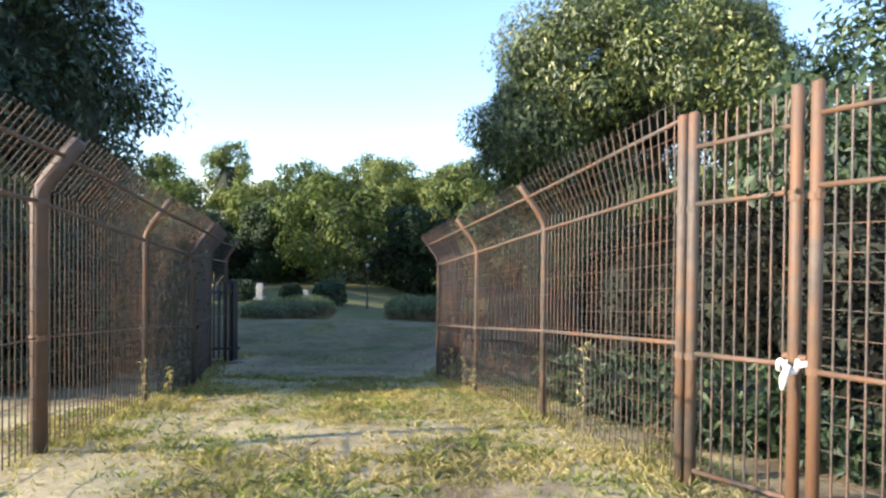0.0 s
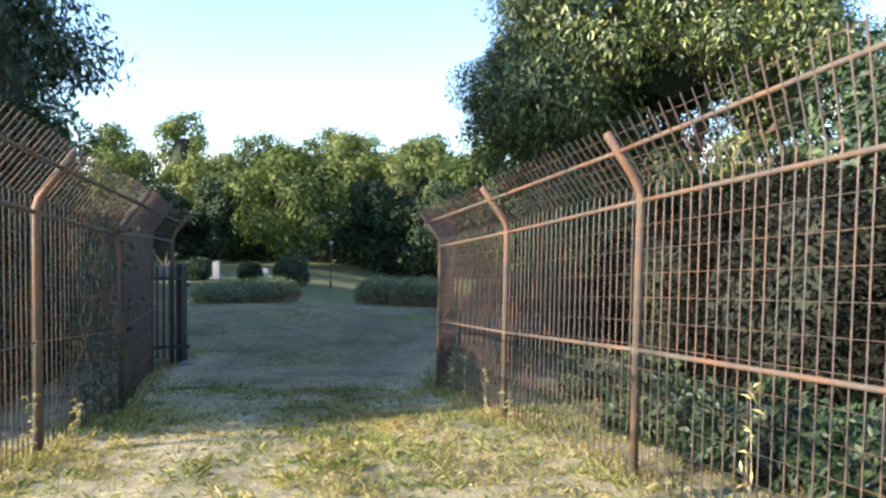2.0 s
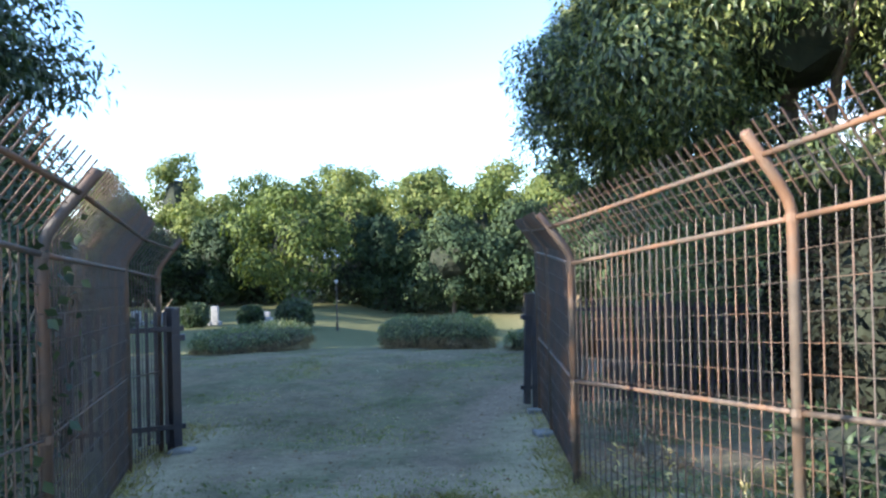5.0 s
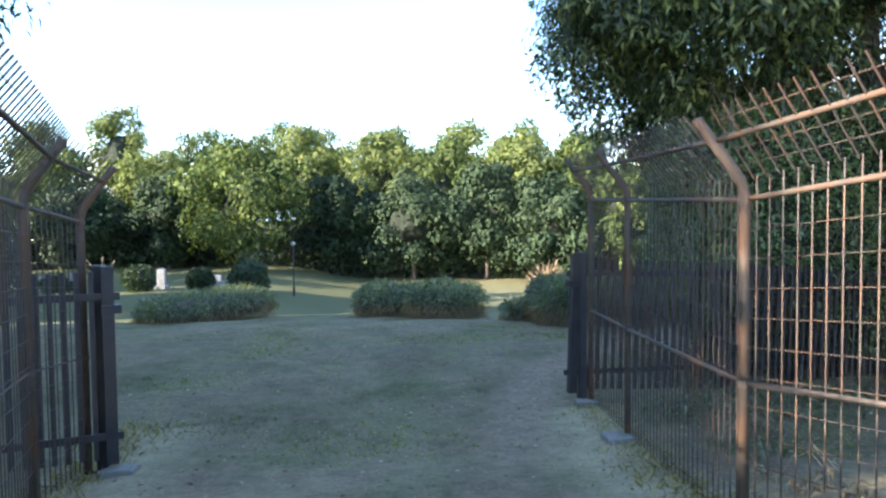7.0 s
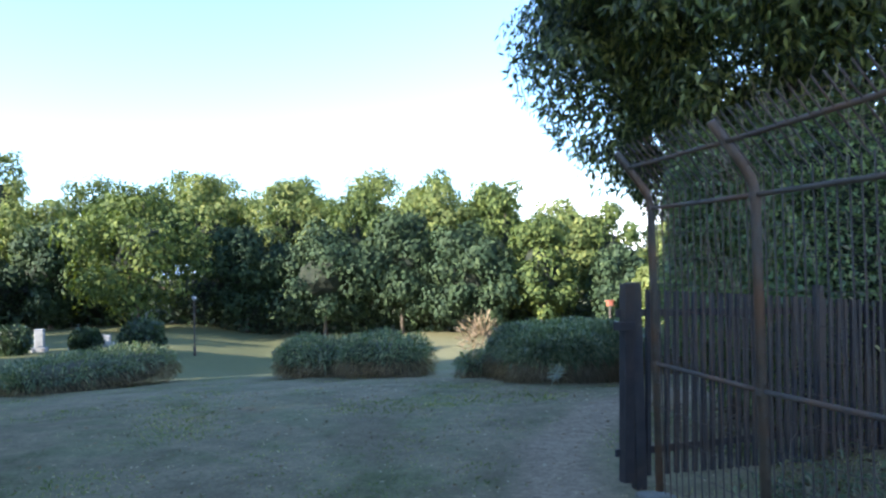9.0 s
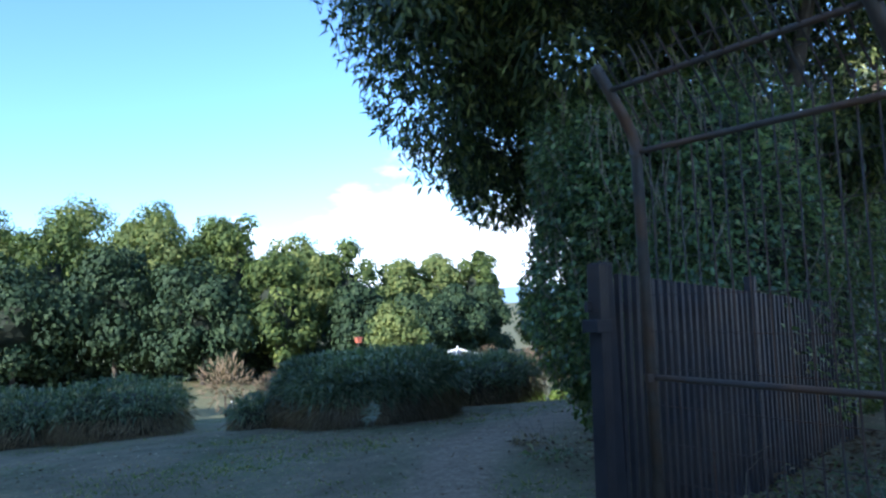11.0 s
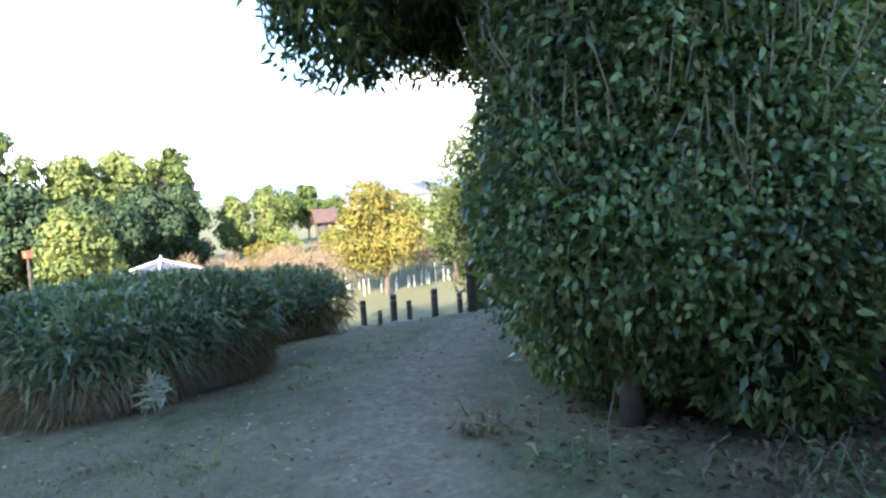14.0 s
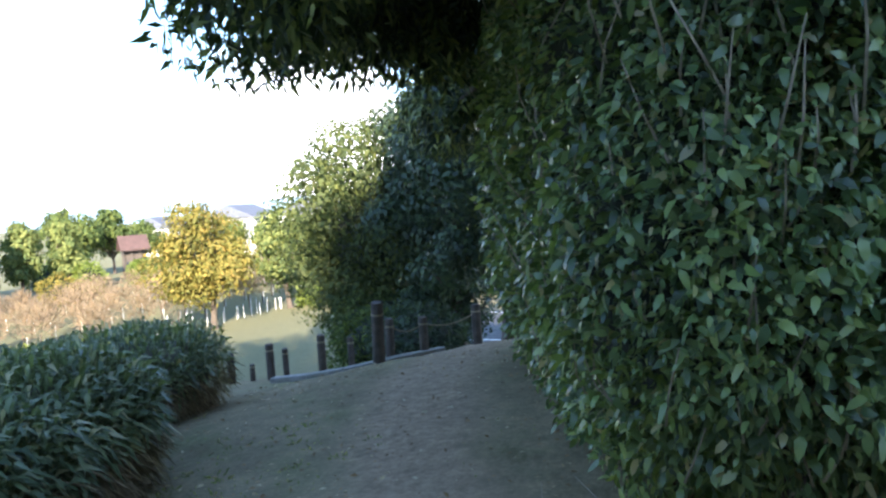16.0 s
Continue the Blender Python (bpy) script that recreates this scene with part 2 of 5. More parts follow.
def block(x0, x1, y0, y1, z0, z1, bevel=0.004):
    bm = bmesh.new()
    bmesh.ops.create_cube(bm, size=1)
    for v in bm.verts:
        v.co = ((x0 + x1) / 2 + v.co.x * (x1 - x0), (y0 + y1) / 2 + v.co.y * (y1 - y0), (z0 + z1) / 2 + v.co.z * (z1 - z0))
    if bevel:
        bmesh.ops.bevel(bm, geom=bm.edges[:], offset=bevel, segments=2, affect="EDGES", profile=0.5)
    return bm


def unit(a):
    return a / np.maximum(np.linalg.norm(a, axis=1, keepdims=True), 1e-9)


def leaf_mesh(name, base, axis, face, length, width, material, droop=0.0, fold=0.25, long=False, oval=False):
    """Many leaves in one mesh: a kite each, folded along its rib; long ones are bent as well."""
    n = len(base)
    axis = unit(axis)
    side = unit(np.cross(face, axis))
    up = np.cross(axis, side)
    L, W = np.reshape(length, (-1, 1)) * np.ones((n, 1)), np.reshape(width, (-1, 1)) * np.ones((n, 1))
    if oval:
        m1, m2 = base + axis * L * 0.3 + up * L * 0.05, base + axis * L * 0.68 + up * L * 0.03 - np.array([[0, 0, 1.0]]) * L * droop * 0.4
        tip = base + axis * L - np.array([[0, 0, 1.0]]) * L * droop
        v = np.stack([base, m1 + side * W * 0.47 + up * W * fold, m1 - side * W * 0.47 + up * W * fold * 0.4, m2 + side * W * 0.4 + up * W * fold, m2 - side * W * 0.4 + up * W * fold * 0.4, tip], 1)
        tri = np.array([[0, 2, 1], [1, 2, 4], [1, 4, 3], [3, 4, 5]])
        k = 6
    elif long:
        m1 = base + axis * L * 0.45 + up * L * 0.04
        tip = base + axis * L * 0.92 - np.array([[0, 0, 1.0]]) * L * droop
        v = np.stack([base, m1 + side * W * 0.5 + up * W * fold, m1, m1 - side * W * 0.5 + up * W * fold, tip], 1)
        tri = np.array([[0, 2, 1], [0, 3, 2], [1, 2, 4], [2, 3, 4]])
        k = 5
    else:
        m1 = base + axis * L * 0.42
        tip = base + axis * L - np.array([[0, 0, 1.0]]) * L * droop
        v = np.stack([base, m1 + side * W * 0.5 + up * W * fold, tip, m1 - side * W * 0.5 + up * W * fold], 1)
        tri = np.array([[0, 2, 1], [0, 3, 2]])
        k = 4
    f = (np.arange(n)[:, None, None] * k + tri[None]).reshape(-1, 3)
    me = bpy.data.meshes.new(name)
    me.vertices.add(n * k)
    me.vertices.foreach_set("co", v.reshape(-1).astype(np.float32))
    me.loops.add(f.size)
    me.loops.foreach_set("vertex_index", f.reshape(-1).astype(np.int32))
    me.polygons.add(len(f))
    me.polygons.foreach_set("loop_start", np.arange(0, f.size, 3, dtype=np.int32))
    me.update(calc_edges=True)
    me.materials.append(material)
    return me


def blob_mesh(name, r, material, seed, rough=0.25, sub=3, flat=1.0):
    bm = bmesh.new()
    bmesh.ops.create_icosphere(bm, subdivisions=sub, radius=1)
    for v in bm.verts:
        d = 1 + rough * (noise.noise(v.co * 1.9 + Vector((seed, 0, 0))) + 0.6 * noise.noise(v.co * 4.5 + Vector((0, seed, 0))))
        v.co = Vector((v.co.x * r[0], v.co.y * r[1], v.co.z * r[2])) * d
    me = bpy.data.meshes.new(name)
    bm.to_mesh(me)
    bm.free()
    me.materials.append(material)
    return me


# ---- the lie of the land ----
HEIGHTS = ((-4000, 0.9), (-2, 0.86), (1.5, 0.78), (4.5, 0.52), (6.7, 0.26), (9.3, -0.08), (11.6, -0.30), (14, -0.34), (18, -0.34),
           (21, -0.55), (24, -0.82), (29, -1.35), (38, -3.0), (50, -4.5), (60, -4.7), (5000, -4.7))
HU, HZ = np.array([h[0] for h in HEIGHTS], float), np.array([h[1] for h in HEIGHTS], float)


def ease(a):
    a = np.clip(a, 0, 1)
    return a * a * (3 - 2 * a)


def land(x, y):
    x, y = np.asarray(x, float), np.asarray(y, float)
    u = y + 0.3 * np.maximum(0, np.minimum(x, 60) - 3)
    f = (np.interp(u - 0.8, HU, HZ) + np.interp(u, HU, HZ) + np.interp(u + 0.8, HU, HZ)) / 3
    drop = np.maximum(3.6 * ease((x - 6.5) / 18) * (1 - ease((y - 12.5) / 4)), 3.6 * ease((x - 9.5) / 20) * (1 - ease((u - 24) / 26)))
    drop = drop + 0.2 * ease((u - 20.5) / 2.5) * ease((x - 8) / 3) * (1 - ease((u - 28) / 6))
    return f - drop + 1.45 * ease((3 - x) / 12) * ease((u - 34) / 14) - 1.3 * ease((x - 15) / 25) * ease((u - 30) / 20)


def lz(x, y):
    return float(land(x, y))


# worn line of the footpath: x, y, half width
TRACK = ((3.0, -6, 0.3), (2.6, 0, 0.3), (1.6, 5, 0.3), (1.6, 9, 0.32), (2.3, 12.2, 0.32), (3.3, 14.9, 0.36), (4.9, 16.6, 0.42), (7.2, 17.45, 0.46), (9.6, 17.9, 0.5), (12.2, 18.0, 0.55), (16, 17.6, 0.6))


def track_weight(x, y):
    best = np.zeros_like(x)
    for (x0, y0, w0), (x1, y1, w1) in zip(TRACK, TRACK[1:]):
        dx, dy = x1 - x0, y1 - y0
        t = np.clip(((x - x0) * dx + (y - y0) * dy) / (dx * dx + dy * dy), 0, 1)
        d = np.hypot(x - x0 - t * dx, y - y0 - t * dy)
        w = w0 + (w1 - w0) * t
        best = np.maximum(best, np.clip(1.25 - d / (w * 1.7), 0, 1))
    return best * np.clip((y - 7) / 8, 0.10, 0.82)


R_FEET = ((4.71, 2.08), (4.11, 4.42), (3.52, 6.66), (2.97, 9.22), (3.27, 11.68), (3.38, 13.02))
L_FEET = ((0.62, -0.25), (0.23, 2.35), (-0.15, 4.95), (-0.34, 6.88), (-1.35, 10.5), (-1.37, 11.5))


def spaced(lo, hi, step, far, grow):
    mid = list(np.arange(lo, hi + step / 2, step))
    up, d = [hi], step
    while up[-1] < far:
        d *= grow
        up.append(up[-1] + d)
    down, d = [lo], step
    while down[-1] > -far:
        d *= grow
        down.append(down[-1] - d)
    return np.array(down[:0:-1] + mid + up[1:])


def build_ground():
    xs, ys = spaced(-5, 14, 0.19, 4200, 1.1), spaced(-5, 24, 0.19, 4200, 1.1)
    X, Y = np.meshgrid(xs, ys)
    Zg = land(X, Y)
    near = (np.abs(X) < 60) & (np.abs(Y) < 90)
    bumps = np.array([noise.noise(Vector((a * 0.7, b * 0.7, 0))) * 0.05 + noise.noise(Vector((a * 2.4, b * 2.4, 5))) * 0.009 if k else 0.0
                      for a, b, k in zip(X.ravel(), Y.ravel(), near.ravel())]).reshape(X.shape)
    Zg = Zg + bumps * np.clip((Y + 6) / 4, 0.3, 1)
    w, h = len(xs), len(ys)
    v = np.stack([X, Y, Zg], -1).reshape(-1, 3)
    i = (np.arange(h - 1)[:, None] * w + np.arange(w - 1)[None]).reshape(-1)
    f = np.stack([i, i + 1, i + w + 1, i + w], 1)
    me = mesh_of("ground", v, f, LAWN, True)
    earth = track_weight(X, Y)
    # straw along the feet of the fences, brown dry banks below the bushes
    lx = np.interp(Y, [p[1] for p in L_FEET], [p[0] for p in L_FEET])
    rx = np.interp(Y, [p[1] for p in R_FEET], [p[0] for p in R_FEET])
    inside = np.clip(1 - np.abs(Y - 3) / 9, 0, 1)
    straw = np.clip(1 - np.minimum(np.abs(X - lx - 0.3), np.abs(X - rx + 0.3)) / 0.7, 0, 1) * (Y < 13)
    green = (0.22 + 0.78 * np.minimum(1, inside * 1.3)) * np.clip((28 - Y) / 5, 0, 1)
    bank = ease((X - 9) / 4) * ease((Y - 21) / 4)
    col = np.stack([earth, green, np.maximum(straw * 0.75, 0.2 * bank), np.ones_like(earth)], -1).reshape(-1, 4)
    layer = me.color_attributes.new("earth", "FLOAT_COLOR", "POINT")
    layer.data.foreach_set("color", col.reshape(-1).astype(np.float32))
    tagged(new("ground", me), "mown grass slope with worn earth footpath and dry patches", "ground", kind="structure")


build_ground()

# ---- distance: hills, clouds, road ----
def build_hills():
    vs, fs, n = [], [], 160
    for i in range(n + 1):
        a = radians(-60 + 240 * i / n)
        h = 70 + 60 * noise.noise(Vector((i * 0.11, 3, 0))) + 22 * noise.noise(Vector((i * 0.43, 9, 0)))
        for r, z in ((3000, -20), (3300, h * 0.6), (3700, max(h, 30)), (4100, -20)):
            vs.append((r * math.sin(a), r * math.cos(a), z))
    for i in range(n):
        for k in range(3):
            fs.append((i * 4 + k, i * 4 + k + 1, i * 4 + k + 5, i * 4 + k + 4))
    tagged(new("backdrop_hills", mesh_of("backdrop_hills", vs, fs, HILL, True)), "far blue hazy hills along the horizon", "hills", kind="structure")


def cloud_material():
    m = bpy.data.materials.new("cloud")
    m.use_nodes = True
    nt = m.node_tree
    geo = nt.nodes.new("ShaderNodeNewGeometry")
    mp = nt.nodes.new("ShaderNodeMapping")
    mp.inputs["Scale"].default_value = (1, 1, 2.6)
    nt.links.new(geo.outputs["Position"], mp.inputs[0])
    tex = nt.nodes.new("ShaderNodeTexNoise")
    tex.inputs["Scale"].default_value, tex.inputs["Detail"].default_value, tex.inputs["Roughness"].default_value = 0.0013, 7, 0.55
    nt.links.new(mp.outputs[0], tex.inputs["Vector"])
    sep = nt.nodes.new("ShaderNodeSeparateXYZ")
    nt.links.new(geo.outputs["Position"], sep.inputs[0])
    low = nt.nodes.new("ShaderNodeMapRange")
    for i, v in ((1, 150.0), (2, 1250.0), (3, 0.30), (4, -0.20)):
        low.inputs[i].default_value = v
    nt.links.new(sep.outputs["Z"], low.inputs[0])
    east = nt.nodes.new("ShaderNodeMapRange")
    for i, v in ((1, 600.0), (2, 3000.0), (3, -0.30), (4, 0.02)):
        east.inputs[i].default_value = v
    nt.links.new(sep.outputs["X"], east.inputs[0])
    both = nt.nodes.new("ShaderNodeMath")
    nt.links.new(tex.outputs["Fac"], both.inputs[0])
    nt.links.new(east.outputs[0], both.inputs[1])
    add = nt.nodes.new("ShaderNodeMath")
    nt.links.new(both.outputs[0], add.inputs[0])
    nt.links.new(low.outputs[0], add.inputs[1])
    veil = ramp(nt, add.outputs[0], [(0.46, (0, 0, 0)), (0.70, (1, 1, 1))])
    em = nt.nodes.new("ShaderNodeEmission")
    em.inputs["Color"].default_value = (1.0, 0.98, 0.96, 1)
    em.inputs["Strength"].default_value = 1.25
    tr = nt.nodes.new("ShaderNodeBsdfTransparent")
    mx = nt.nodes.new("ShaderNodeMixShader")
    nt.links.new(veil, mx.inputs[0])
    nt.links.new(tr.outputs[0], mx.inputs[1])
    nt.links.new(em.outputs[0], mx.inputs[2])
    nt.links.new(mx.outputs[0], nt.nodes["Material Output"].inputs["Surface"])
    return m


def build_clouds():
    vs, fs, n, k = [], [], 48, 10
    for i in range(n + 1):
        a = radians(-70 + 230 * i / n)
        for j in range(k + 1):
            e = radians(-0.5 + 27 * j / k)
            vs.append((4600 * math.cos(e) * math.sin(a), 4600 * math.cos(e) * math.cos(a), 4600 * math.sin(e)))
    for i in range(n):
        for j in range(k):
            q = i * (k + 1) + j
            fs.append((q, q + 1, q + k + 2, q + k + 1))
    tagged(new("backdrop_clouds", mesh_of("backdrop_clouds", vs, fs, cloud_material(), True)), "thin white cloud bank low over the horizon", "clouds", kind="structure")


def ribbon(name, line, width, lift, material, thick=0.0):
    vs, fs = [], []
    for i, p in enumerate(line):
        a, b = Vector(line[max(i - 1, 0)]), Vector(line[min(i + 1, len(line) - 1)])
        d = (b - a).normalized()
        s = Vector((-d.y, d.x)) * width / 2
        for q in (Vector(p) + s, Vector(p) - s):
            vs.append((q.x, q.y, lz(*p) + lift))
        for q in (Vector(p) + s, Vector(p) - s):
            vs.append((q.x, q.y, lz(*p) + lift - thick - 0.4))
    for i in range(len(line) - 1):
        o = i * 4
        fs += [(o, o + 1, o + 5, o + 4), (o + 1, o + 3, o + 7, o + 5), (o + 2, o, o + 4, o + 6)]
    fs += [(0, 2, 3, 1), (len(vs) - 4, len(vs) - 3, len(vs) - 1, len(vs) - 2)]
    return mesh_of(name, vs, fs, material)


def build_road():
    line = [(34 + 0.0016 * (y - 5) ** 2, float(y)) for y in range(-40, 26, 3)]
    tagged(new("road", ribbon("road", line, 8, 0.25, ASPHALT)), "grey asphalt road at the foot of the slope", "road", kind="structure")
    for k, off in (("road_line", -3.4), ("road_line", 3.4)):
        tagged(new(k, ribbon(k, [(x + off, y) for x, y in line], 0.15, 0.27, WHITE)), "white painted line on the asphalt road", "road line", kind="structure")


build_hills()
build_clouds()
build_road()


# ---- fences ----
BAR = {m: mesh_of("bar", *tube([(0, 0, 0), (0, 0, 1.86)], 0.0052, 5), m) for m in (WORN, SHADE_STEEL)}
TALL_BAR = mesh_of("bar", *tube([(0, 0, 0), (0, 0, 2.3)], 0.0075, 5), WORN)
HOOK_BAR = {m: mesh_of("hook_bar", *tube([(0, 0, 0), (0, 0, 0.47)], 0.0055, 5), m) for m in (WORN, SHADE_STEEL)}


def fence_post(parent, at, inward, bent=True, height=2.42, r=0.031, up=0.0, coat=None):
    """A steel tube, its head bent towards the path, with a round cap."""
    n = Vector(inward)
    if bent:
        pts = [(0, 0, -0.35), (0, 0, 1.82 + up), n * 0.025 + Vector((0, 0, 1.9 + up)), n * 0.075 + Vector((0, 0, 1.98 + up)), n * 0.27 + Vector((0, 0, 2.235 + up)), n * 0.275 + Vector((0, 0, 2.243 + up))]
        vs, fs = tube(pts, [r, r, r, r, r, r * 0.7], 12)
    else:
        vs, fs = tube([(0, 0, -0.35), (0, 0, height), (0, 0, height + 0.008)], [r, r, r * 0.7], 12)
    post = part("post", mesh_of("post", vs, fs, coat or RUST, True), parent, at=at)
    for h in (0.84 * (1 + up / 1.82), 1.80 + up):
        part("clamp", mesh_of("clamp", *tube([(0, 0, h - 0.02), (0, 0, h + 0.02)], r + 0.007, 10), RUST), post)
    return post


def fence_panel(a, b, inward, overhang=True, label="", last_post=False, first_post=True, tall=False, post_bent=(True, True), ups=(0.0, 0.0), first_r=0.031, coat=None, mid_r=0.0165, steel=WORN, leans=(1.0, 1.0)):
    a, b = Vector(a), Vector(b)
    za, zb = lz(*a), lz(*b)
    length = (b - a).length
    d = (b - a) / length
    n = Vector((-d.y, d.x, 0)) * inward
    slope = (zb - za) / length
    top = thing("fence_panel", (a.x, a.y, za), label, "fence", "steel fence along the grass path")
    if first_post:
        fence_post(top, (0, 0, 0), n, post_bent[0], r=first_r, up=ups[0], coat=coat)
    if last_post:
        fence_post(top, (d.x * length, d.y * length, zb - za), n, post_bent[1], up=ups[1])

    def on(s, h, out=0.0):
        u = ups[0] + (ups[1] - ups[0]) * s / length
        lean = leans[0] + (leans[1] - leans[0]) * s / length
        rise = 0.18 * (1 - lean) * max(0.0, h - 1.9) / 0.3
        return Vector((d.x * s, d.y * s, slope * s + h + rise + u * min(1.0, h / 1.8))) + n * out * lean

    hi = 2.24 if tall else 1.80
    rails = [(0.84, 0.0), (hi, 0.0)] + ([(1.95 + 0.17, 0.185)] if overhang else [(1.85, 0.0)] if tall else [])
    for h, out in rails:
        vs, fs = tube([on(length * k / 6, h, out) for k in range(7)], mid_r if h < 1 else 0.0165, 8)
        part("rail", mesh_of("rail", vs, fs, RUST, True), top)
    for h in [0.12 + 0.152 * i for i in range(11)]:
        vs, fs = tube([on(0.02, h, 0.009), on(length - 0.02, h, 0.009)], 0.0028, 4)
        part("wire", mesh_of("wire", vs, fs, steel), top)
    if overhang:
        for h, out in ((1.98, 0.07), (2.06, 0.135), (2.21, 0.25)):
            vs, fs = tube([on(0.02 + (length - 0.04) * k / 6, h, out) for k in range(7)], 0.0028, 4)
            part("wire", mesh_of("wire", vs, fs, steel), top)
    count = max(3, round(length / 0.090))
    for i in range(1, count):
        s = length * i / count + random.uniform(-0.004, 0.004)
        stretch = 1 + (ups[0] + (ups[1] - ups[0]) * s / length) / 1.82
        part("bar", TALL_BAR if tall else BAR[steel], top, at=Matrix.Translation(on(s, 0.05)) @ Matrix.Diagonal((1, 1, stretch, 1)))
        if overhang:
            lean = leans[0] + (leans[1] - leans[0]) * s / length
            tilt = Matrix.Rotation(math.atan2(0.26, 0.33) * lean, 4, Vector((-n.y, n.x, 0)))
            part("hook_bar", HOOK_BAR[steel], top, at=Matrix.Translation(on(s, 1.90, 0.02)) @ tilt)
    return top


def side_gate():
    """A narrow closed gate leaf in the fence, between paired straight posts."""
    a, b = Vector((4.72, 2.0)), Vector((5.12, 1.26))
    za, zb = lz(*a), lz(*b)
    d = (b - a).normalized()
    n = Vector((-d.y, d.x, 0))
    gate = thing("side_gate", (a.x, a.y, za), "closed rusty brown steel bar gate in the fence", "gate")
    length = (b - a).length
    for s in (-0.045, 0.045, length - 0.06, length + 0.06):
        fence_post(gate, (d.x * s, d.y * s, (zb - za) * s / length), n, False, 2.42, 0.036)
    for h in (0.10, 0.86, 1.83, 2.2):
        vs, fs = tube([(d.x * 0.05, d.y * 0.05, h), (d.x * (length - 0.06), d.y * (length - 0.06), h + zb - za)], 0.017, 8)
        part("rail", mesh_of("rail", vs, fs, RUST, True), gate)
    for i in range(1, 9):
        s = 0.05 + (length - 0.1) * i / 9
        part("bar", TALL_BAR, gate, at=(d.x * s, d.y * s, 0.09 + (zb - za) * s / length))
    vs, fs = tube([(d.x * (length - 0.12), d.y * (length - 0.12), 0.95), (d.x * (length + 0.02), d.y * (length + 0.02), 0.95)], 0.02, 8)
    part("latch", mesh_of("latch", vs, fs, RUST), gate)
    # white cloth knotted round the latch
    c = Vector((b.x, b.y, zb)) - Vector((d.x, d.y, 0)) * 0.06 - n * 0.05
    knot = [c + Vector((0.05 * math.cos(t), 0.045 * math.sin(t), 0.86 + 0.03 * math.sin(2.3 * t))) for t in np.linspace(0, 7, 22)]
    tail = [c + Vector((-0.02, -0.05, 0.87)), c + Vector((-0.06, -0.07, 0.80)), c + Vector((-0.065, -0.07, 0.74))]
    tail2 = [c + Vector((0.02, -0.05, 0.87)), c + Vector((0.10, -0.055, 0.885)), c + Vector((0.14, -0.055, 0.87))]
    cv, cf = join([tube(knot, 0.017, 6), tube(tail, [0.017, 0.022, 0.012], 6), tube(tail2, [0.017, 0.02, 0.012], 6)])
    origin = c + Vector((0, 0, 0.86))
    cloth = new("tied_cloth", mesh_of("tied_cloth", [v - origin for v in cv], cf, CLOTH, True))
    cloth.location = origin
    tagged(cloth, "white cloth strip knotted round the gate latch", "cloth")


PANEL = "rusty brown steel mesh fence panel with inward-leaning top"
R_UP, L_UP = (0.16, 0.10, 0.07, 0.12, 0.40, 0.48), (0.06, 0.02, -0.02, -0.01, 0.28, 0.25)
# Right panels next to the wide gate take the steel toned for shade.
for i in range(5):
    fence_panel(R_FEET[i], R_FEET[i + 1], 1, label=PANEL, first_post=i > 0, last_post=i == 4, ups=R_UP[i:i + 2], steel=SHADE_STEEL if i > 2 else WORN, leans=(0.0, 1.0) if i == 0 else (1.0, 1.0))
fence_panel((5.15, 1.18), (6.35, -1.1), 1, False, "tall straight rusty steel mesh fence panel beside the gate", True, False, True, (False, False))
fence_panel((6.35, -1.1), (6.6, -3.6), 1, False, "tall straight rusty steel mesh fence panel", True, False, True, (False, False))
side_gate()
# Left panels past the fourth post and two posts use the shade-toned steel.
for i in range(5):
    fence_panel(L_FEET[i], L_FEET[i + 1], -1, label=PANEL, last_post=i == 4, ups=L_UP[i:i + 2], first_r=0.06 if i == 1 else 0.031, coat=SHADE_STEEL if i in (1, 3) else None, mid_r=0.007, steel=SHADE_STEEL if i > 2 else WORN)


# ---- wide gate, both leaves standing open ----
PALE = mesh_of("picket", [(x, y, z) for z in (0, 1.52) for x, y in ((-0.019, -0.016), (0.019, -0.016), (0.019, 0.016), (-0.019, 0.016))],
               [(3, 2, 1, 0), (4, 5, 6, 7), (0, 1, 5, 4), (1, 2, 6, 5), (2, 3, 7, 6), (3, 0, 4, 7)], DARK)


def gate_leaf(hinge, far, label, fall=0.0):
    a, b = Vector(hinge), Vector(far)
    z0 = lz(*a) + 0.09
    d = (b - a).normalized()
    length = (b - a).length
    leaf = thing("gate_leaf", (a.x, a.y, z0), label, "gate", "double gate at the end of the fenced path")
    shear = Matrix.Identity(4)
    shear[2][0] = -fall
    m = Matrix.Rotation(math.atan2(d.y, d.x), 4, "Z") @ shear
    for s, w in ((0.0, 0.046), (length * 0.46, 0.03), (length - 0.06, 0.03)):
        part("stile", block(s - w, s + w, -0.04, 0.04, 0, 1.60), leaf, at=m, material=DARK)
    for h in (0.20, 1.33):
        part("rail", block(-0.09, length, 0.017, 0.037, h, h + 0.06), leaf, at=m, material=DARK)
    n = round((length - 0.1) / 0.098)
    for i in range(1, n):
        part("picket", PALE, leaf, at=m @ Matrix.Translation((0.02 + (length - 0.08) * i / n, 0, 0.04)))
    part("hinge_plate", block(-0.10, 0.05, -0.05, 0.05, 1.22, 1.29), leaf, at=m, material=DARK)
    part("bolt", block(length - 0.16, length - 0.02, 0.02, 0.05, 0.9, 0.96), leaf, at=m, material=DARK)
    return leaf


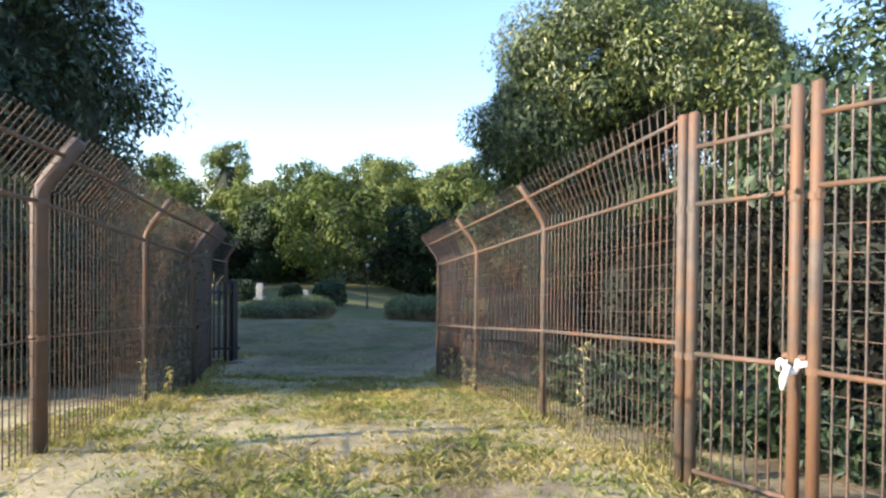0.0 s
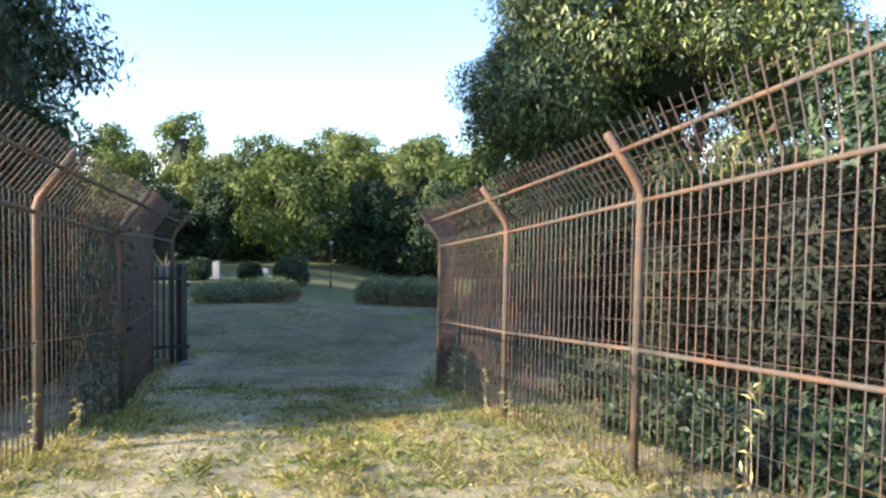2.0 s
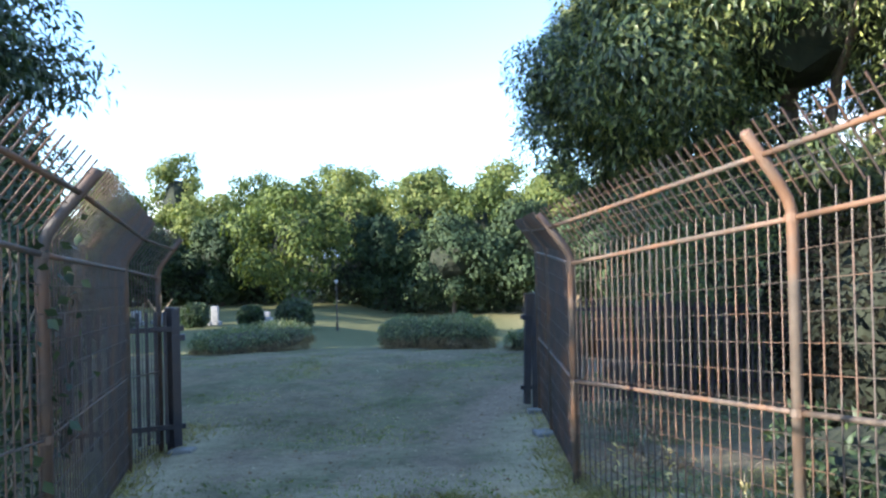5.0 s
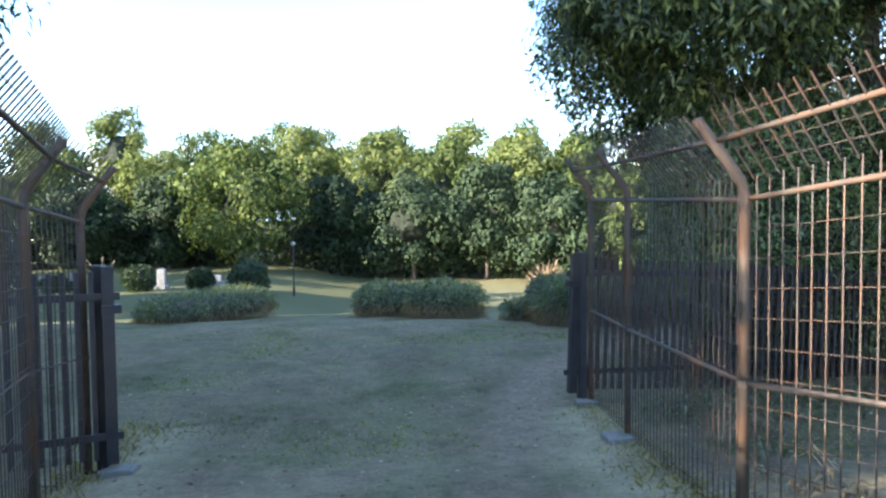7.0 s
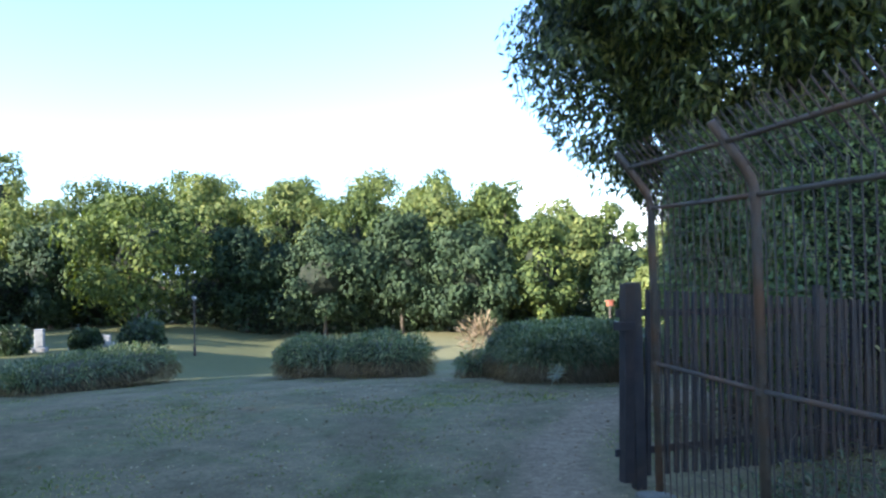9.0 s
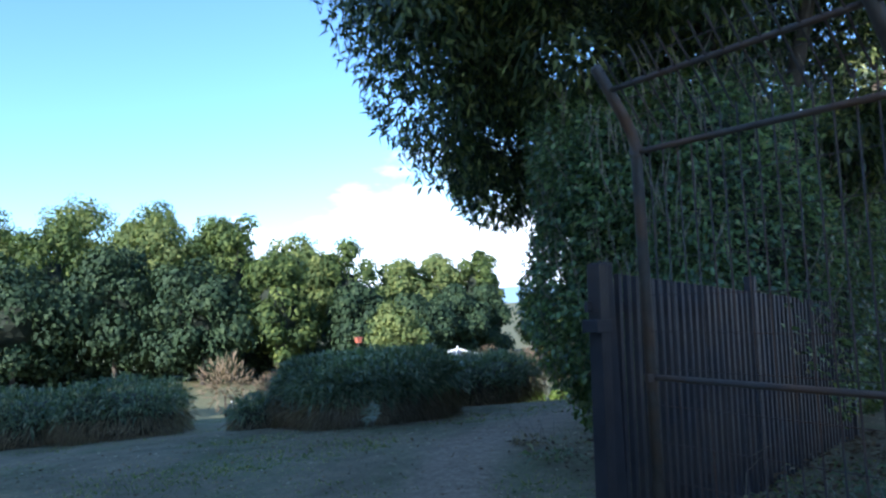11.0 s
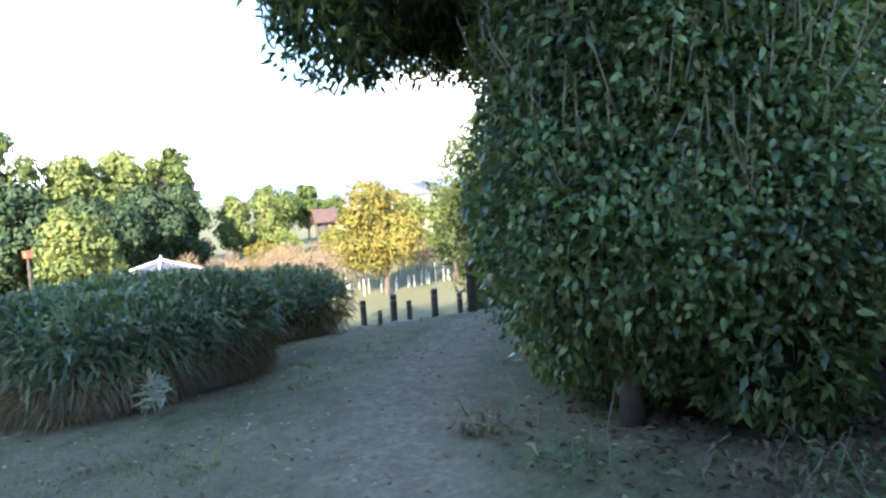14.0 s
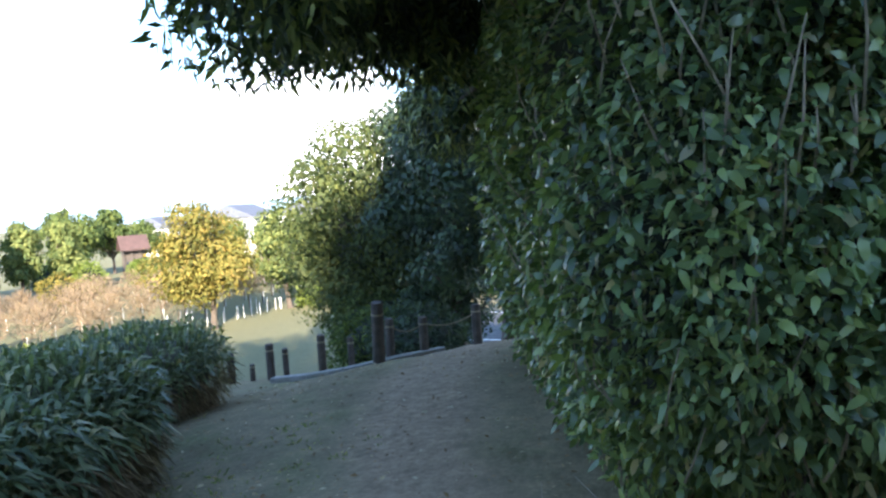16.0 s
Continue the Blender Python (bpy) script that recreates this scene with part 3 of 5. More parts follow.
def gate_post(x, y, label):
    g = thing("gate_post", (x, y, lz(x, y)), label, "post", "gate posts")
    part("post", block(-0.048, 0.048, -0.048, 0.048, -0.3, 1.69, 0.008), g, material=DARK)
    part("cap", block(-0.05, 0.05, -0.05, 0.05, 1.69, 1.70, 0.004), g, material=DARK)


gate_post(3.37, 13.31, "square dark brown steel gate post")
gate_post(-1.27, 11.58, "square dark brown steel gate post")
gate_leaf((3.23, 13.26), (8.0, 14.02), "dark brown steel picket gate leaf standing open", 0.07)
gate_leaf((-1.16, 11.45), (-3.6, 10.75), "dark brown steel picket gate leaf standing open beside undergrowth")


def footing(x, y, sx, sy, label):
    bm = block(-sx / 2, sx / 2, -sy / 2, sy / 2, -0.25, 0.07, 0.02)
    for v in bm.verts:
        v.co += Vector((noise.noise(v.co * 9 + Vector((x, y, 0))), noise.noise(v.co * 9 + Vector((y, x, 3))), 0.5 * noise.noise(v.co * 7 + Vector((x, y, 6))))) * 0.05
    me = bpy.data.meshes.new("concrete_footing")
    bm.to_mesh(me)
    bm.free()
    me.materials.append(CONCRETE)
    ob = new("concrete_footing", me)
    ob.location = (x, y, lz(x, y))
    tagged(ob, label, "footing")


footing(-1.10, 11.40, 0.24, 0.22, "rough concrete footing block under the gate post")
footing(3.18, 11.62, 0.26, 0.2, "rough concrete footing block under a fence post")
footing(3.32, 12.97, 0.22, 0.22, "rough concrete footing block under the gate post")


# ---- log posts with rope along the path's edge ----
LOGS = ((11.97, 21.62, 0.48, 0.055, 3), (12.1, 21.35, 0.27, 0.04, -3), (12.13, 21.06, 0.55, 0.062, 2), (12.9, 21.2, 0.46, 0.05, 4), (12.3, 20.3, 0.60, 0.062, 3),
        (12.6, 19.95, 0.50, 0.05, -2), (11.21, 19.02, 0.86, 0.078, 11), (11.95, 19.1, 0.62, 0.06, 4), (12.35, 18.72, 0.56, 0.065, 3), (12.75, 18.0, 0.60, 0.07, -2))
for x, y, h, r, lean in LOGS:
    log = thing("log_post", (x, y, lz(x, y)), "dark weathered round log post at the path edge", "post", "log posts along the path edge")
    vs, fs = tube([(0, 0, -0.3), (0, 0, 0.3 * h), (0, 0, h - 0.015), (0, 0, h)], [r, r * 1.02, r * 0.97, r * 0.82], 12)
    post = part("log", mesh_of("log", vs, fs, LOG, False), log, at=Matrix.Rotation(radians(lean), 4, (0.5, -1, 0)))
    part("rope_ring", mesh_of("rope_ring", *tube([(0, 0, h * 0.8), (0, 0, h * 0.8 + 0.025)], r * 1.06, 10), ROPE), log, at=Matrix.Rotation(radians(lean), 4, (0.5, -1, 0)))
for p, q in ((7, 8), (8, 9)):
    (x0, y0, h0, *_), (x1, y1, h1, *_) = LOGS[p], LOGS[q]
    line = []
    for t in np.linspace(0, 1, 9):
        line.append((x0 + (x1 - x0) * t, y0 + (y1 - y0) * t, lz(x0, y0) + h0 * 0.82 + (lz(x1, y1) + h1 * 0.82 - lz(x0, y0) - h0 * 0.82) * t - 0.10 * (1 - (2 * t - 1) ** 2)))
    tagged(new("rope", mesh_of("rope", *tube(line, 0.012, 6), ROPE, True)), "thin tan rope slung between log posts", "rope", "ropes between log posts")


def kerb(line, label):
    for (x0, y0), (x1, y1) in zip(line, line[1:]):
        L = math.hypot(x1 - x0, y1 - y0)
        me = bpy.data.meshes.new("kerb_stone")
        bm = block(0.004, L - 0.004, -0.07, 0.07, -0.2, 0.06, 0.012)
        bm.to_mesh(me)
        bm.free()
        me.materials.append(CONCRETE)
        ob = new("kerb_stone", me)
        za, zb = lz(x0, y0), lz(x1, y1)
        ob.matrix_world = Matrix.Translation((x0, y0, za)) @ Matrix.Rotation(math.atan2(y1 - y0, x1 - x0), 4, "Z") @ Matrix.Rotation(-math.atan2(zb - za, L), 4, "Y")
        tagged(ob, label, "kerb", "concrete kerb below the log posts")


kerb([(11.75, 20.85), (11.7, 20.25), (11.6, 19.65), (11.65, 19.15), (12.05, 18.85), (12.6, 18.5)], "pale concrete kerb stone at the path edge")


# ---- hedge, bushes, trees ----
def surface_points(n, r, seed, squash=4.0):
    """Points and outward directions over a rounded block of half sizes r."""
    rng = np.random.default_rng(seed)
    d = unit(rng.normal(size=(n, 3)))
    k = (np.abs(d[:, :1]) ** squash + np.abs(d[:, 1:2]) ** squash + np.abs(d[:, 2:]) ** squash) ** (-1 / squash)
    p = d * k * np.array([r])
    g = np.sign(d * k) * np.abs(d * k) ** (squash - 1) / np.array([r])
    return p, unit(g), rng


def lumps(p, seed, scale, amount):
    return np.array([noise.noise(Vector(q) * scale + Vector((seed, 0, 0))) for q in p])[:, None] * amount


def rounded_core(name, r, squash, material, seed, shrink):
    bm = bmesh.new()
    bmesh.ops.create_icosphere(bm, subdivisions=4, radius=1)
    for v in bm.verts:
        d = v.co.normalized()
        k = (abs(d.x) ** squash + abs(d.y) ** squash + abs(d.z) ** squash) ** (-1 / squash)
        q = Vector((d.x * k * r[0], d.y * k * r[1], d.z * k * r[2]))
        v.co = q * shrink * (1 + 0.05 * noise.noise(q * 2.2 + Vector((seed, 0, 0))))
    me = bpy.data.meshes.new(name)
    bm.to_mesh(me)
    bm.free()
    me.materials.append(material)
    return me


def build_hedge():
    cx, cy, r = 9.30, 15.55, (4.0, 1.37, 1.92)
    z0 = lz(6, 15)
    zc = 1.90
    hedge = thing("hedge", (cx, cy, z0), "tall dense dark green glossy-leaved hedge on short trunks", "hedge")
    hedge.rotation_euler = (0, 0, radians(9))
    # Solid dark core painted as the hedge's shaded inside.
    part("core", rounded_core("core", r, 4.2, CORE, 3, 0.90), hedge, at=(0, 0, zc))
    p, g, rng = surface_points(185000, r, 5, 4.2)
    keep = (p[:, 0] < 3.4) & (p[:, 2] < 1.85) & ((p[:, 1] > -1.0) | (p[:, 0] < 0.5))
    p, g = p[keep], g[keep]
    p = p + g * (lumps(p, 2.0, 1.1, 0.22) + lumps(p, 7.0, 3.3, 0.10) + rng.uniform(-0.22, 0.10, (len(p), 1)))
    p[:, 2] += zc
    ax = unit(g * 0.55 + rng.normal(size=p.shape) * 0.55 + np.array([[0, 0, -0.25]]))
    fc = unit(g * 0.7 + rng.normal(size=p.shape) * 0.6 + np.array([[0, 0, 0.45]]))
    size = 0.034 + 0.056 * rng.random(len(p)) ** 1.5
    part("leaves", leaf_mesh("leaves", p, ax, fc, size, size * rng.uniform(0.38, 0.54, len(p)), LEAF_HEDGE, 0.16, 0.25, oval=True), hedge)
    # bare shoots that stand out of the clipped face
    sp, sg, rng = surface_points(2600, r, 21, 4.2)
    near = (sp[:, 0] < -1.0) & (sp[:, 2] < 1.75) & (sp[:, 2] > -1.5)
    sp, sg = sp[near], sg[near]
    for q, n in zip(sp[:290], sg[:300]):
        q = Vector(q) + Vector((0, 0, zc)) + Vector(n) * 0.02
        L = rng.uniform(0.18, 0.5)
        up = Vector((rng.normal() * 0.25, rng.normal() * 0.25, 1)) + Vector(n) * 0.25
        part("shoot", mesh_of("shoot", *tube([q, q + up * L * 0.5 + Vector(n) * 0.03, q + up * L], [0.0065, 0.0052, 0.003], 4, False), TWIG), hedge, "pale bare shoot")
    for x, y, r0 in ((-3.50, 0.3, 0.07), (-2.4, -0.7, 0.05), (-1.4, 0.9, 0.05), (-0.2, 0.8, 0.05)):
        vs, fs = tube([(x, y, -0.1), (x + 0.02, y, 0.25), (x + 0.05, y + 0.03, 0.9)], [r0 * 1.25, r0, r0 * 0.8], 9)
        part("trunk", mesh_of("trunk", vs, fs, BARK, True), hedge)


def bamboo_bush(x, y, r, h, n, seed, label, turn=0.0, tall=1.0):
    """A clipped clump of bamboo grass: dense long leaves above, brown bare stems below."""
    z0 = lz(x, y)
    bush = thing("bamboo_grass_bush", (x, y, z0), label, "bush", "clipped bamboo grass bushes")
    bush.rotation_euler = (0, 0, radians(turn))
    half = (r[0], r[1], h / 2)
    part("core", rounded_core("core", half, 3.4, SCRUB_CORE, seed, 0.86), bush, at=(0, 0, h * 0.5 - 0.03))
    p, g, rng = surface_points(n, half, seed, 3.4)
    p = p + g * (lumps(p, seed, 1.3, 0.14) + lumps(p, seed + 5, 3.6, 0.07) + rng.uniform(-0.14, 0.07, (n, 1)))
    p[:, 2] += h / 2
    upper = p[:, 2] > h * (0.40 + 0.22 * rng.random(n))
    up = p[upper]
    ax = unit(g[upper] * 0.8 + rng.normal(size=up.shape) * 0.5 + np.array([[0, 0, 0.35]]))
    fc = unit(np.array([[0, 0, 1.0]]) + g[upper] * 0.6 + rng.normal(size=up.shape) * 0.3)
    size = rng.uniform(0.12, 0.23, len(up)) * tall
    part("leaves", leaf_mesh("leaves", up, ax, fc, size, size * 0.17, LEAF_SASA, 0.34, 0.2, True), bush)
    lo = p[~upper]
    ax = unit(g[~upper] * 0.5 + rng.normal(size=lo.shape) * 0.35 + np.array([[0, 0, -0.9]]))
    size = rng.uniform(0.12, 0.30, len(lo)) * tall
    part("dry_skirt", leaf_mesh("dry_skirt", lo, ax, g[~upper], size, 0.010, LEAF_DRY, 0.1, 0.1), bush, "dry brown stems")
    return bush


def limb_line(a, b, sag, rng, k=5):
    a, b = Vector(a), Vector(b)
    out = []
    for i in range(k + 1):
        t = i / k
        w = Vector((rng.normal(), rng.normal(), rng.normal())) * 0.05 * (b - a).length * (0 < i < k)
        out.append(a.lerp(b, t) + w + Vector((0, 0, sag * math.sin(math.pi * t))))
    return out


def broad_tree(name, x, y, r, z_low, z_top, n, leaf, material, seed, label, clumps=46, trunk=0.22, aspect=0.34, droop=0.5, core=True, group="", thin=0.42, lean=(0, 0), cover=1.0, extra=(), flat=0.4):
    """Trunk, limbs and a crown of leaf clumps; heights are over the ground at its foot."""
    rng = np.random.default_rng(seed)
    z0 = lz(x, y)
    tree = thing(name, (x, y, z0), label, "tree", group)
    hc, hz = (z_low + z_top) / 2, (z_top - z_low) / 2
    cs = []
    while len(cs) < clumps:
        q = rng.uniform(-1, 1, 3)
        m = np.linalg.norm(q)
        if m > 1 or m < 0.35:
            continue
        wide = 1.0 - 0.35 * max(0, q[2])
        cs.append((q[0] * r * 0.80 * wide + lean[0] * (q[2] + 1), q[1] * r * 0.80 * wide + lean[1] * (q[2] + 1), hc + q[2] * hz * 0.82))
    cs = np.array(cs + [tuple(e) for e in extra])
    clumps = len(cs)
    rad = r * rng.uniform(0.20, 0.36, clumps) * cover
    weight = rad ** 2
    if len(extra):
        rad[-len(extra):] = rng.uniform(0.5, 0.85, len(extra))
        weight[-len(extra):] = rad[-len(extra):] ** 2 * 2.4
    pick = rng.choice(clumps, n, p=weight / np.sum(weight))
    d = unit(rng.normal(size=(n, 3)) + np.array([[0, 0, 0.25]]))
    shell = rad[pick][:, None] * (0.45 + 0.62 * rng.random((n, 1)) ** 0.8)
    p = cs[pick] + d * shell * np.array([[1, 1, 0.8]])
    p += lumps(p / max(r, 1), seed, 4.0, 0.10 * r) * d
    loose = rng.normal(size=p.shape)
    along = loose - d * np.sum(loose * d, axis=1, keepdims=True)
    ax = unit(d * 0.6 * (1 - flat) + loose * 0.6 * (1 - flat) + along * 0.8 * flat + np.array([[0, 0, -droop]]))
    fc = unit(d * (1 + flat) + rng.normal(size=p.shape) * (0.6 - 0.3 * flat) + np.array([[0, 0, 0.5]]))
    size = leaf * rng.uniform(0.7, 1.35, n)
    part("crown", leaf_mesh("crown", p, ax, fc, size, size * aspect, material, 0.15, 0.2), tree)
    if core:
        # Dark lump that stands in for shade within the crown.
        cm = blob_mesh("inner_shade", (r * thin, r * thin, hz * thin), CORE, seed, 0.18)
        part("inner_shade", cm, tree, at=(lean[0], lean[1], hc))
    tops = sorted(cs.tolist(), key=lambda c: c[2])
    fork = (rng.normal() * 0.1, rng.normal() * 0.1, max(z_low * 0.9, z_top * 0.22))
    vs, fs = tube([(0, 0, -0.2), (0, 0, 0.15), (fork[0] * 0.5, fork[1] * 0.5, fork[2] * 0.6), fork, (lean[0], lean[1], hc + hz * 0.5)],
                  [trunk * 1.5, trunk * 1.1, trunk * 0.95, trunk * 0.85, trunk * 0.2], 10)
    part("trunk", mesh_of("trunk", vs, fs, BARK, True), tree)
    for c in tops[:: max(1, clumps // 8)]:
        part("limb", mesh_of("limb", *tube(limb_line(fork, c, 0.05 * r, rng), [trunk * 0.5, trunk * 0.42, trunk * 0.33, trunk * 0.24, trunk * 0.16, trunk * 0.06], 7), BARK, True), tree)
    return tree


build_hedge()
bamboo_bush(-3.2, 25.2, (2.15, 0.78), 0.74, 9000, 11, "low clipped dark green bamboo grass bush on the lawn", 55)
bamboo_bush(1.62, 24.35, (0.90, 0.72), 0.80, 7000, 12, "clipped grey-green bamboo grass bush at the lawn edge", -40)
bamboo_bush(2.95, 23.2, (0.92, 0.72), 0.82, 7000, 13, "clipped grey-green bamboo grass bush at the lawn edge", -38)
bamboo_bush(5.85, 20.15, (1.25, 1.1), 0.95, 36000, 14, "large clipped bamboo grass bush with a brown dry skirt", 4)
bamboo_bush(8.85, 21.0, (0.98, 0.8), 0.86, 9000, 15, "small rounded dark green bamboo grass bush", 0)
bamboo_bush(4.5, 21.2, (0.34, 0.30), 0.42, 2000, 17, "small low bamboo grass bush beside the larger one", 0)
bamboo_bush(7.2, 21.3, (0.8, 0.6), 0.72, 4000, 16, "small low bamboo grass bush behind the larger one", 0)

# boughs that hang over the path, relative to the oak's foot
BOUGHS = [(-3.75, 1.4, 4.7), (-3.15, 2.0, 4.0), (-2.45, 2.4, 3.5), (-1.75, 2.8, 3.25), (-0.95, 3.0, 3.2), (-3.05, 1.0, 4.9), (-2.15, 1.7, 4.1), (-1.35, 2.2, 3.8),
          (-3.65, 2.0, 5.3), (-0.15, 2.9, 3.3), (-2.55, 0.4, 4.1), (0.65, 2.7, 3.4), (-4.05, 0.6, 5.5), (-2.05, 2.5, 4.3), (-3.05, 1.8, 6.0), (-1.15, 2.6, 4.7),
          (-2.65, 1.5, 5.0), (-3.45, 0.1, 4.9), (-0.45, 2.2, 3.9), (-1.65, 1.1, 3.9), (-3.35, 0.9, 6.4), (-2.55, 2.3, 5.4), (2.1, -2.2, 3.6), (3.1, -3.2, 3.9),
          (1.1, -3.4, 3.6), (-0.1, -3.6, 3.9), (4.1, -1.7, 3.6), (2.3, -4.0, 4.4), (-0.9, -2.4, 3.5),
          (0.6, 2.2, 3.3), (1.4, 2.4, 3.3), (2.4, 2.2, 3.4), (3.4, 2.0, 3.3), (-0.6, -1.5, 3.1), (0.4, -1.6, 3.2),
          (1.0, -1.3, 3.2), (3.3, 2.7, 2.9), (4.2, 2.8, 2.9)]
broad_tree("oak_tree", 8.3, 15.2, 5.0, 2.9, 9.7, 205000, 0.125, LEAF_OAK, 31, "large evergreen oak with drooping narrow leaves above the hedge", 95, 0.26, 0.32, 0.5, True, thin=0.36, cover=0.70, extra=BOUGHS, flat=0.6)
broad_tree("evergreen_tree", 10.6, 8.0, 3.9, 0.6, 7.0, 36000, 0.17, LEAF_DARK, 34, "low dark evergreen tree behind the fence", 40, 0.18, 0.4, 0.4, True, thin=0.55)
broad_tree("evergreen_tree", -10.3, 8.9, 5.7, 1.2, 13.0, 60000, 0.22, LEAF_DARK, 32, "tall dark evergreen tree in shade behind the fence", 70, 0.3, 0.4, 0.4, True, thin=0.45)
broad_tree("evergreen_tree", -10.2, 18.6, 5.6, 0.9, 12.5, 44000, 0.23, LEAF_DARK, 33, "tall dark evergreen tree at the lawn's edge", 60, 0.3, 0.4, 0.4, True, thin=0.45)

# ---- undergrowth behind the fences ----
def shrub(x, y, r, h, n, leaf, material, seed, label, name="shrub", group="", aspect=0.4, core=CORE):
    z0 = lz(x, y)
    s = thing(name, (x, y, z0), label, "shrub", group)
    half = (r, r * 0.9, h / 2)
    p, g, rng = surface_points(n, half, seed, 2.4)
    p = p + g * (lumps(p / r, seed, 2.2, 0.30 * r) + rng.uniform(-0.12, 0.05, (n, 1)) * r)
    p[:, 2] += h / 2
    p = p[p[:, 2] > -0.05]
    g = unit(p - np.array([[0, 0, h / 2]]))
    ax = unit(g * 0.6 + rng.normal(size=p.shape) * 0.6)
    size = leaf * rng.uniform(0.7, 1.3, len(p))
    part("leaves", leaf_mesh("leaves", p, ax, unit(g + rng.normal(size=p.shape) * 0.5), size, size * aspect, material, 0.1, 0.2), s)
    # Dark lump that stands in for shade inside the shrub.
    part("inner_shade", blob_mesh("inner_shade", (half[0] * 0.8, half[1] * 0.8, half[2] * 0.86), core, seed, 0.22), s, at=(0, 0, h * 0.47))
    return s


# The tall brush gets its shade from the near-black leaf colour.
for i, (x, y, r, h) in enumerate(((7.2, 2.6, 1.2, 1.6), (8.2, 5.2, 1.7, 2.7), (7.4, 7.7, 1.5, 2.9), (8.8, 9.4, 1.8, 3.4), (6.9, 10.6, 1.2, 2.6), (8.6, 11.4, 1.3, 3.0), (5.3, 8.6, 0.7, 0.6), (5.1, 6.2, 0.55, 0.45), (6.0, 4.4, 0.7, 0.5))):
    shrub(x, y, r, h, int(1900 * r * h), 0.12, LEAF_BRUSH_SHADE if h > 1 else LEAF_DARK, 60 + i, "tangled brush behind the fence with deep shade in its colour" if h > 1 else "low green shrub behind the fence", group="undergrowth behind the fences")
# Sunlit spot: the dark leaf colour stands in for shade on these shrubs.
for i, (x, y, r, h) in enumerate(((5.7, 3.5, 0.75, 0.6), (5.2, 4.7, 0.6, 0.55), (6.4, 2.6, 0.8, 0.65), (6.9, 1.2, 0.9, 0.55), (7.4, -0.2, 0.8, 0.5), (4.9, 5.9, 0.5, 0.45))):
    shrub(x, y, r, h, int(6500 * r * h), 0.10, LEAF_DARK, 110 + i, "low leafy green shrub behind the fence, darkened for shade", group="undergrowth behind the fences")
for i, (x, y, r, h) in enumerate(((-2.2, 7.0, 0.8, 1.5), (-3.3, 5.75, 1.4, 2.8), (-4.6, 7.4, 1.5, 3.0), (-3.6, 8.6, 1.4, 2.6), (-4.4, 11.0, 1.5, 2.8), (-5.0, 14.0, 1.7, 3.0), (-2.6, 9.3, 0.6, 1.2))):
    shrub(x, y, r, h, int(2400 * r * h), 0.12, LEAF_DARK, 80 + i, "shaded dark green undergrowth shrub behind the fence", group="undergrowth behind the fences")


shrub(6.1, 14.52, 0.62, 1.7, 5200, 0.085, LEAF_HEDGE, 96, "glossy green shrub grown out of the hedge foot", "shrub", "", 0.46)
shrub(7.6, 15.0, 0.6, 2.3, 5200, 0.085, LEAF_HEDGE, 97, "glossy green shrub grown between hedge and gate", "shrub", "", 0.46)


def weed_patch(x, y, spread, n, seed, label, leaf=(0.08, 0.2), material=None):
    """A loose clump of low broad-bladed weeds, each blade rising from the soil and arching over."""
    rng = np.random.default_rng(seed)
    weed = thing("weed_clump", (x, y, lz(x, y)), label, "weed", "weeds by the gate and hedge")
    px, py = rng.normal(size=n) * spread, rng.normal(size=n) * spread
    base = np.stack([px, py, land(x + px, y + py) - lz(x, y) - 0.02 + 0.10 * rng.random(n)], 1)
    ax = rng.normal(size=(n, 3)) * np.array([[0.8, 0.8, 0.2]]) + np.array([[0, 0, 0.7]])
    size = rng.uniform(leaf[0], leaf[1], n)
    part("leaves", leaf_mesh("leaves", base, ax, rng.normal(size=(n, 3)) * 0.5 + np.array([[0, 0, 1.0]]), size, size * 0.2, material or LEAF_SASA, 0.35, 0.2, True), weed)
    for k in range(5):
        q = Vector((px[k], py[k], float(base[k, 2])))
        line = [q, q + Vector((rng.normal() * 0.04, rng.normal() * 0.04, 0.16)), q + Vector((rng.normal() * 0.1, rng.normal() * 0.1, rng.uniform(0.25, 0.4)))]
        part("stem", mesh_of("stem", *tube(line, [0.004, 0.003, 0.002], 4), TWIG), weed)


for i, (x, y, sp, n) in enumerate(((5.0, 13.85, 0.16, 90), (5.5, 14.05, 0.2, 120), (4.75, 14.15, 0.14, 70), (5.1, 14.45, 0.18, 80), (4.4, 12.7, 0.22, 130), (5.0, 12.9, 0.28, 170), (5.4, 12.3, 0.3, 190), (4.6, 11.9, 0.28, 150), (6.1, 12.8, 0.3, 190), (4.1, 11.1, 0.26, 140), (4.0, 12.2, 0.2, 90), (3.9, 9.9, 0.24, 120), (3.75, 8.9, 0.2, 90), (4.3, 8.2, 0.3, 150), (5.0, 15.45, 0.12, 60), (5.35, 16.1, 0.12, 60))):
    weed_patch(x, y, sp, n, 900 + i, "low green weeds with dry stalks by the hedge and gate", material=LEAF_DRY if i % 4 == 3 else None)


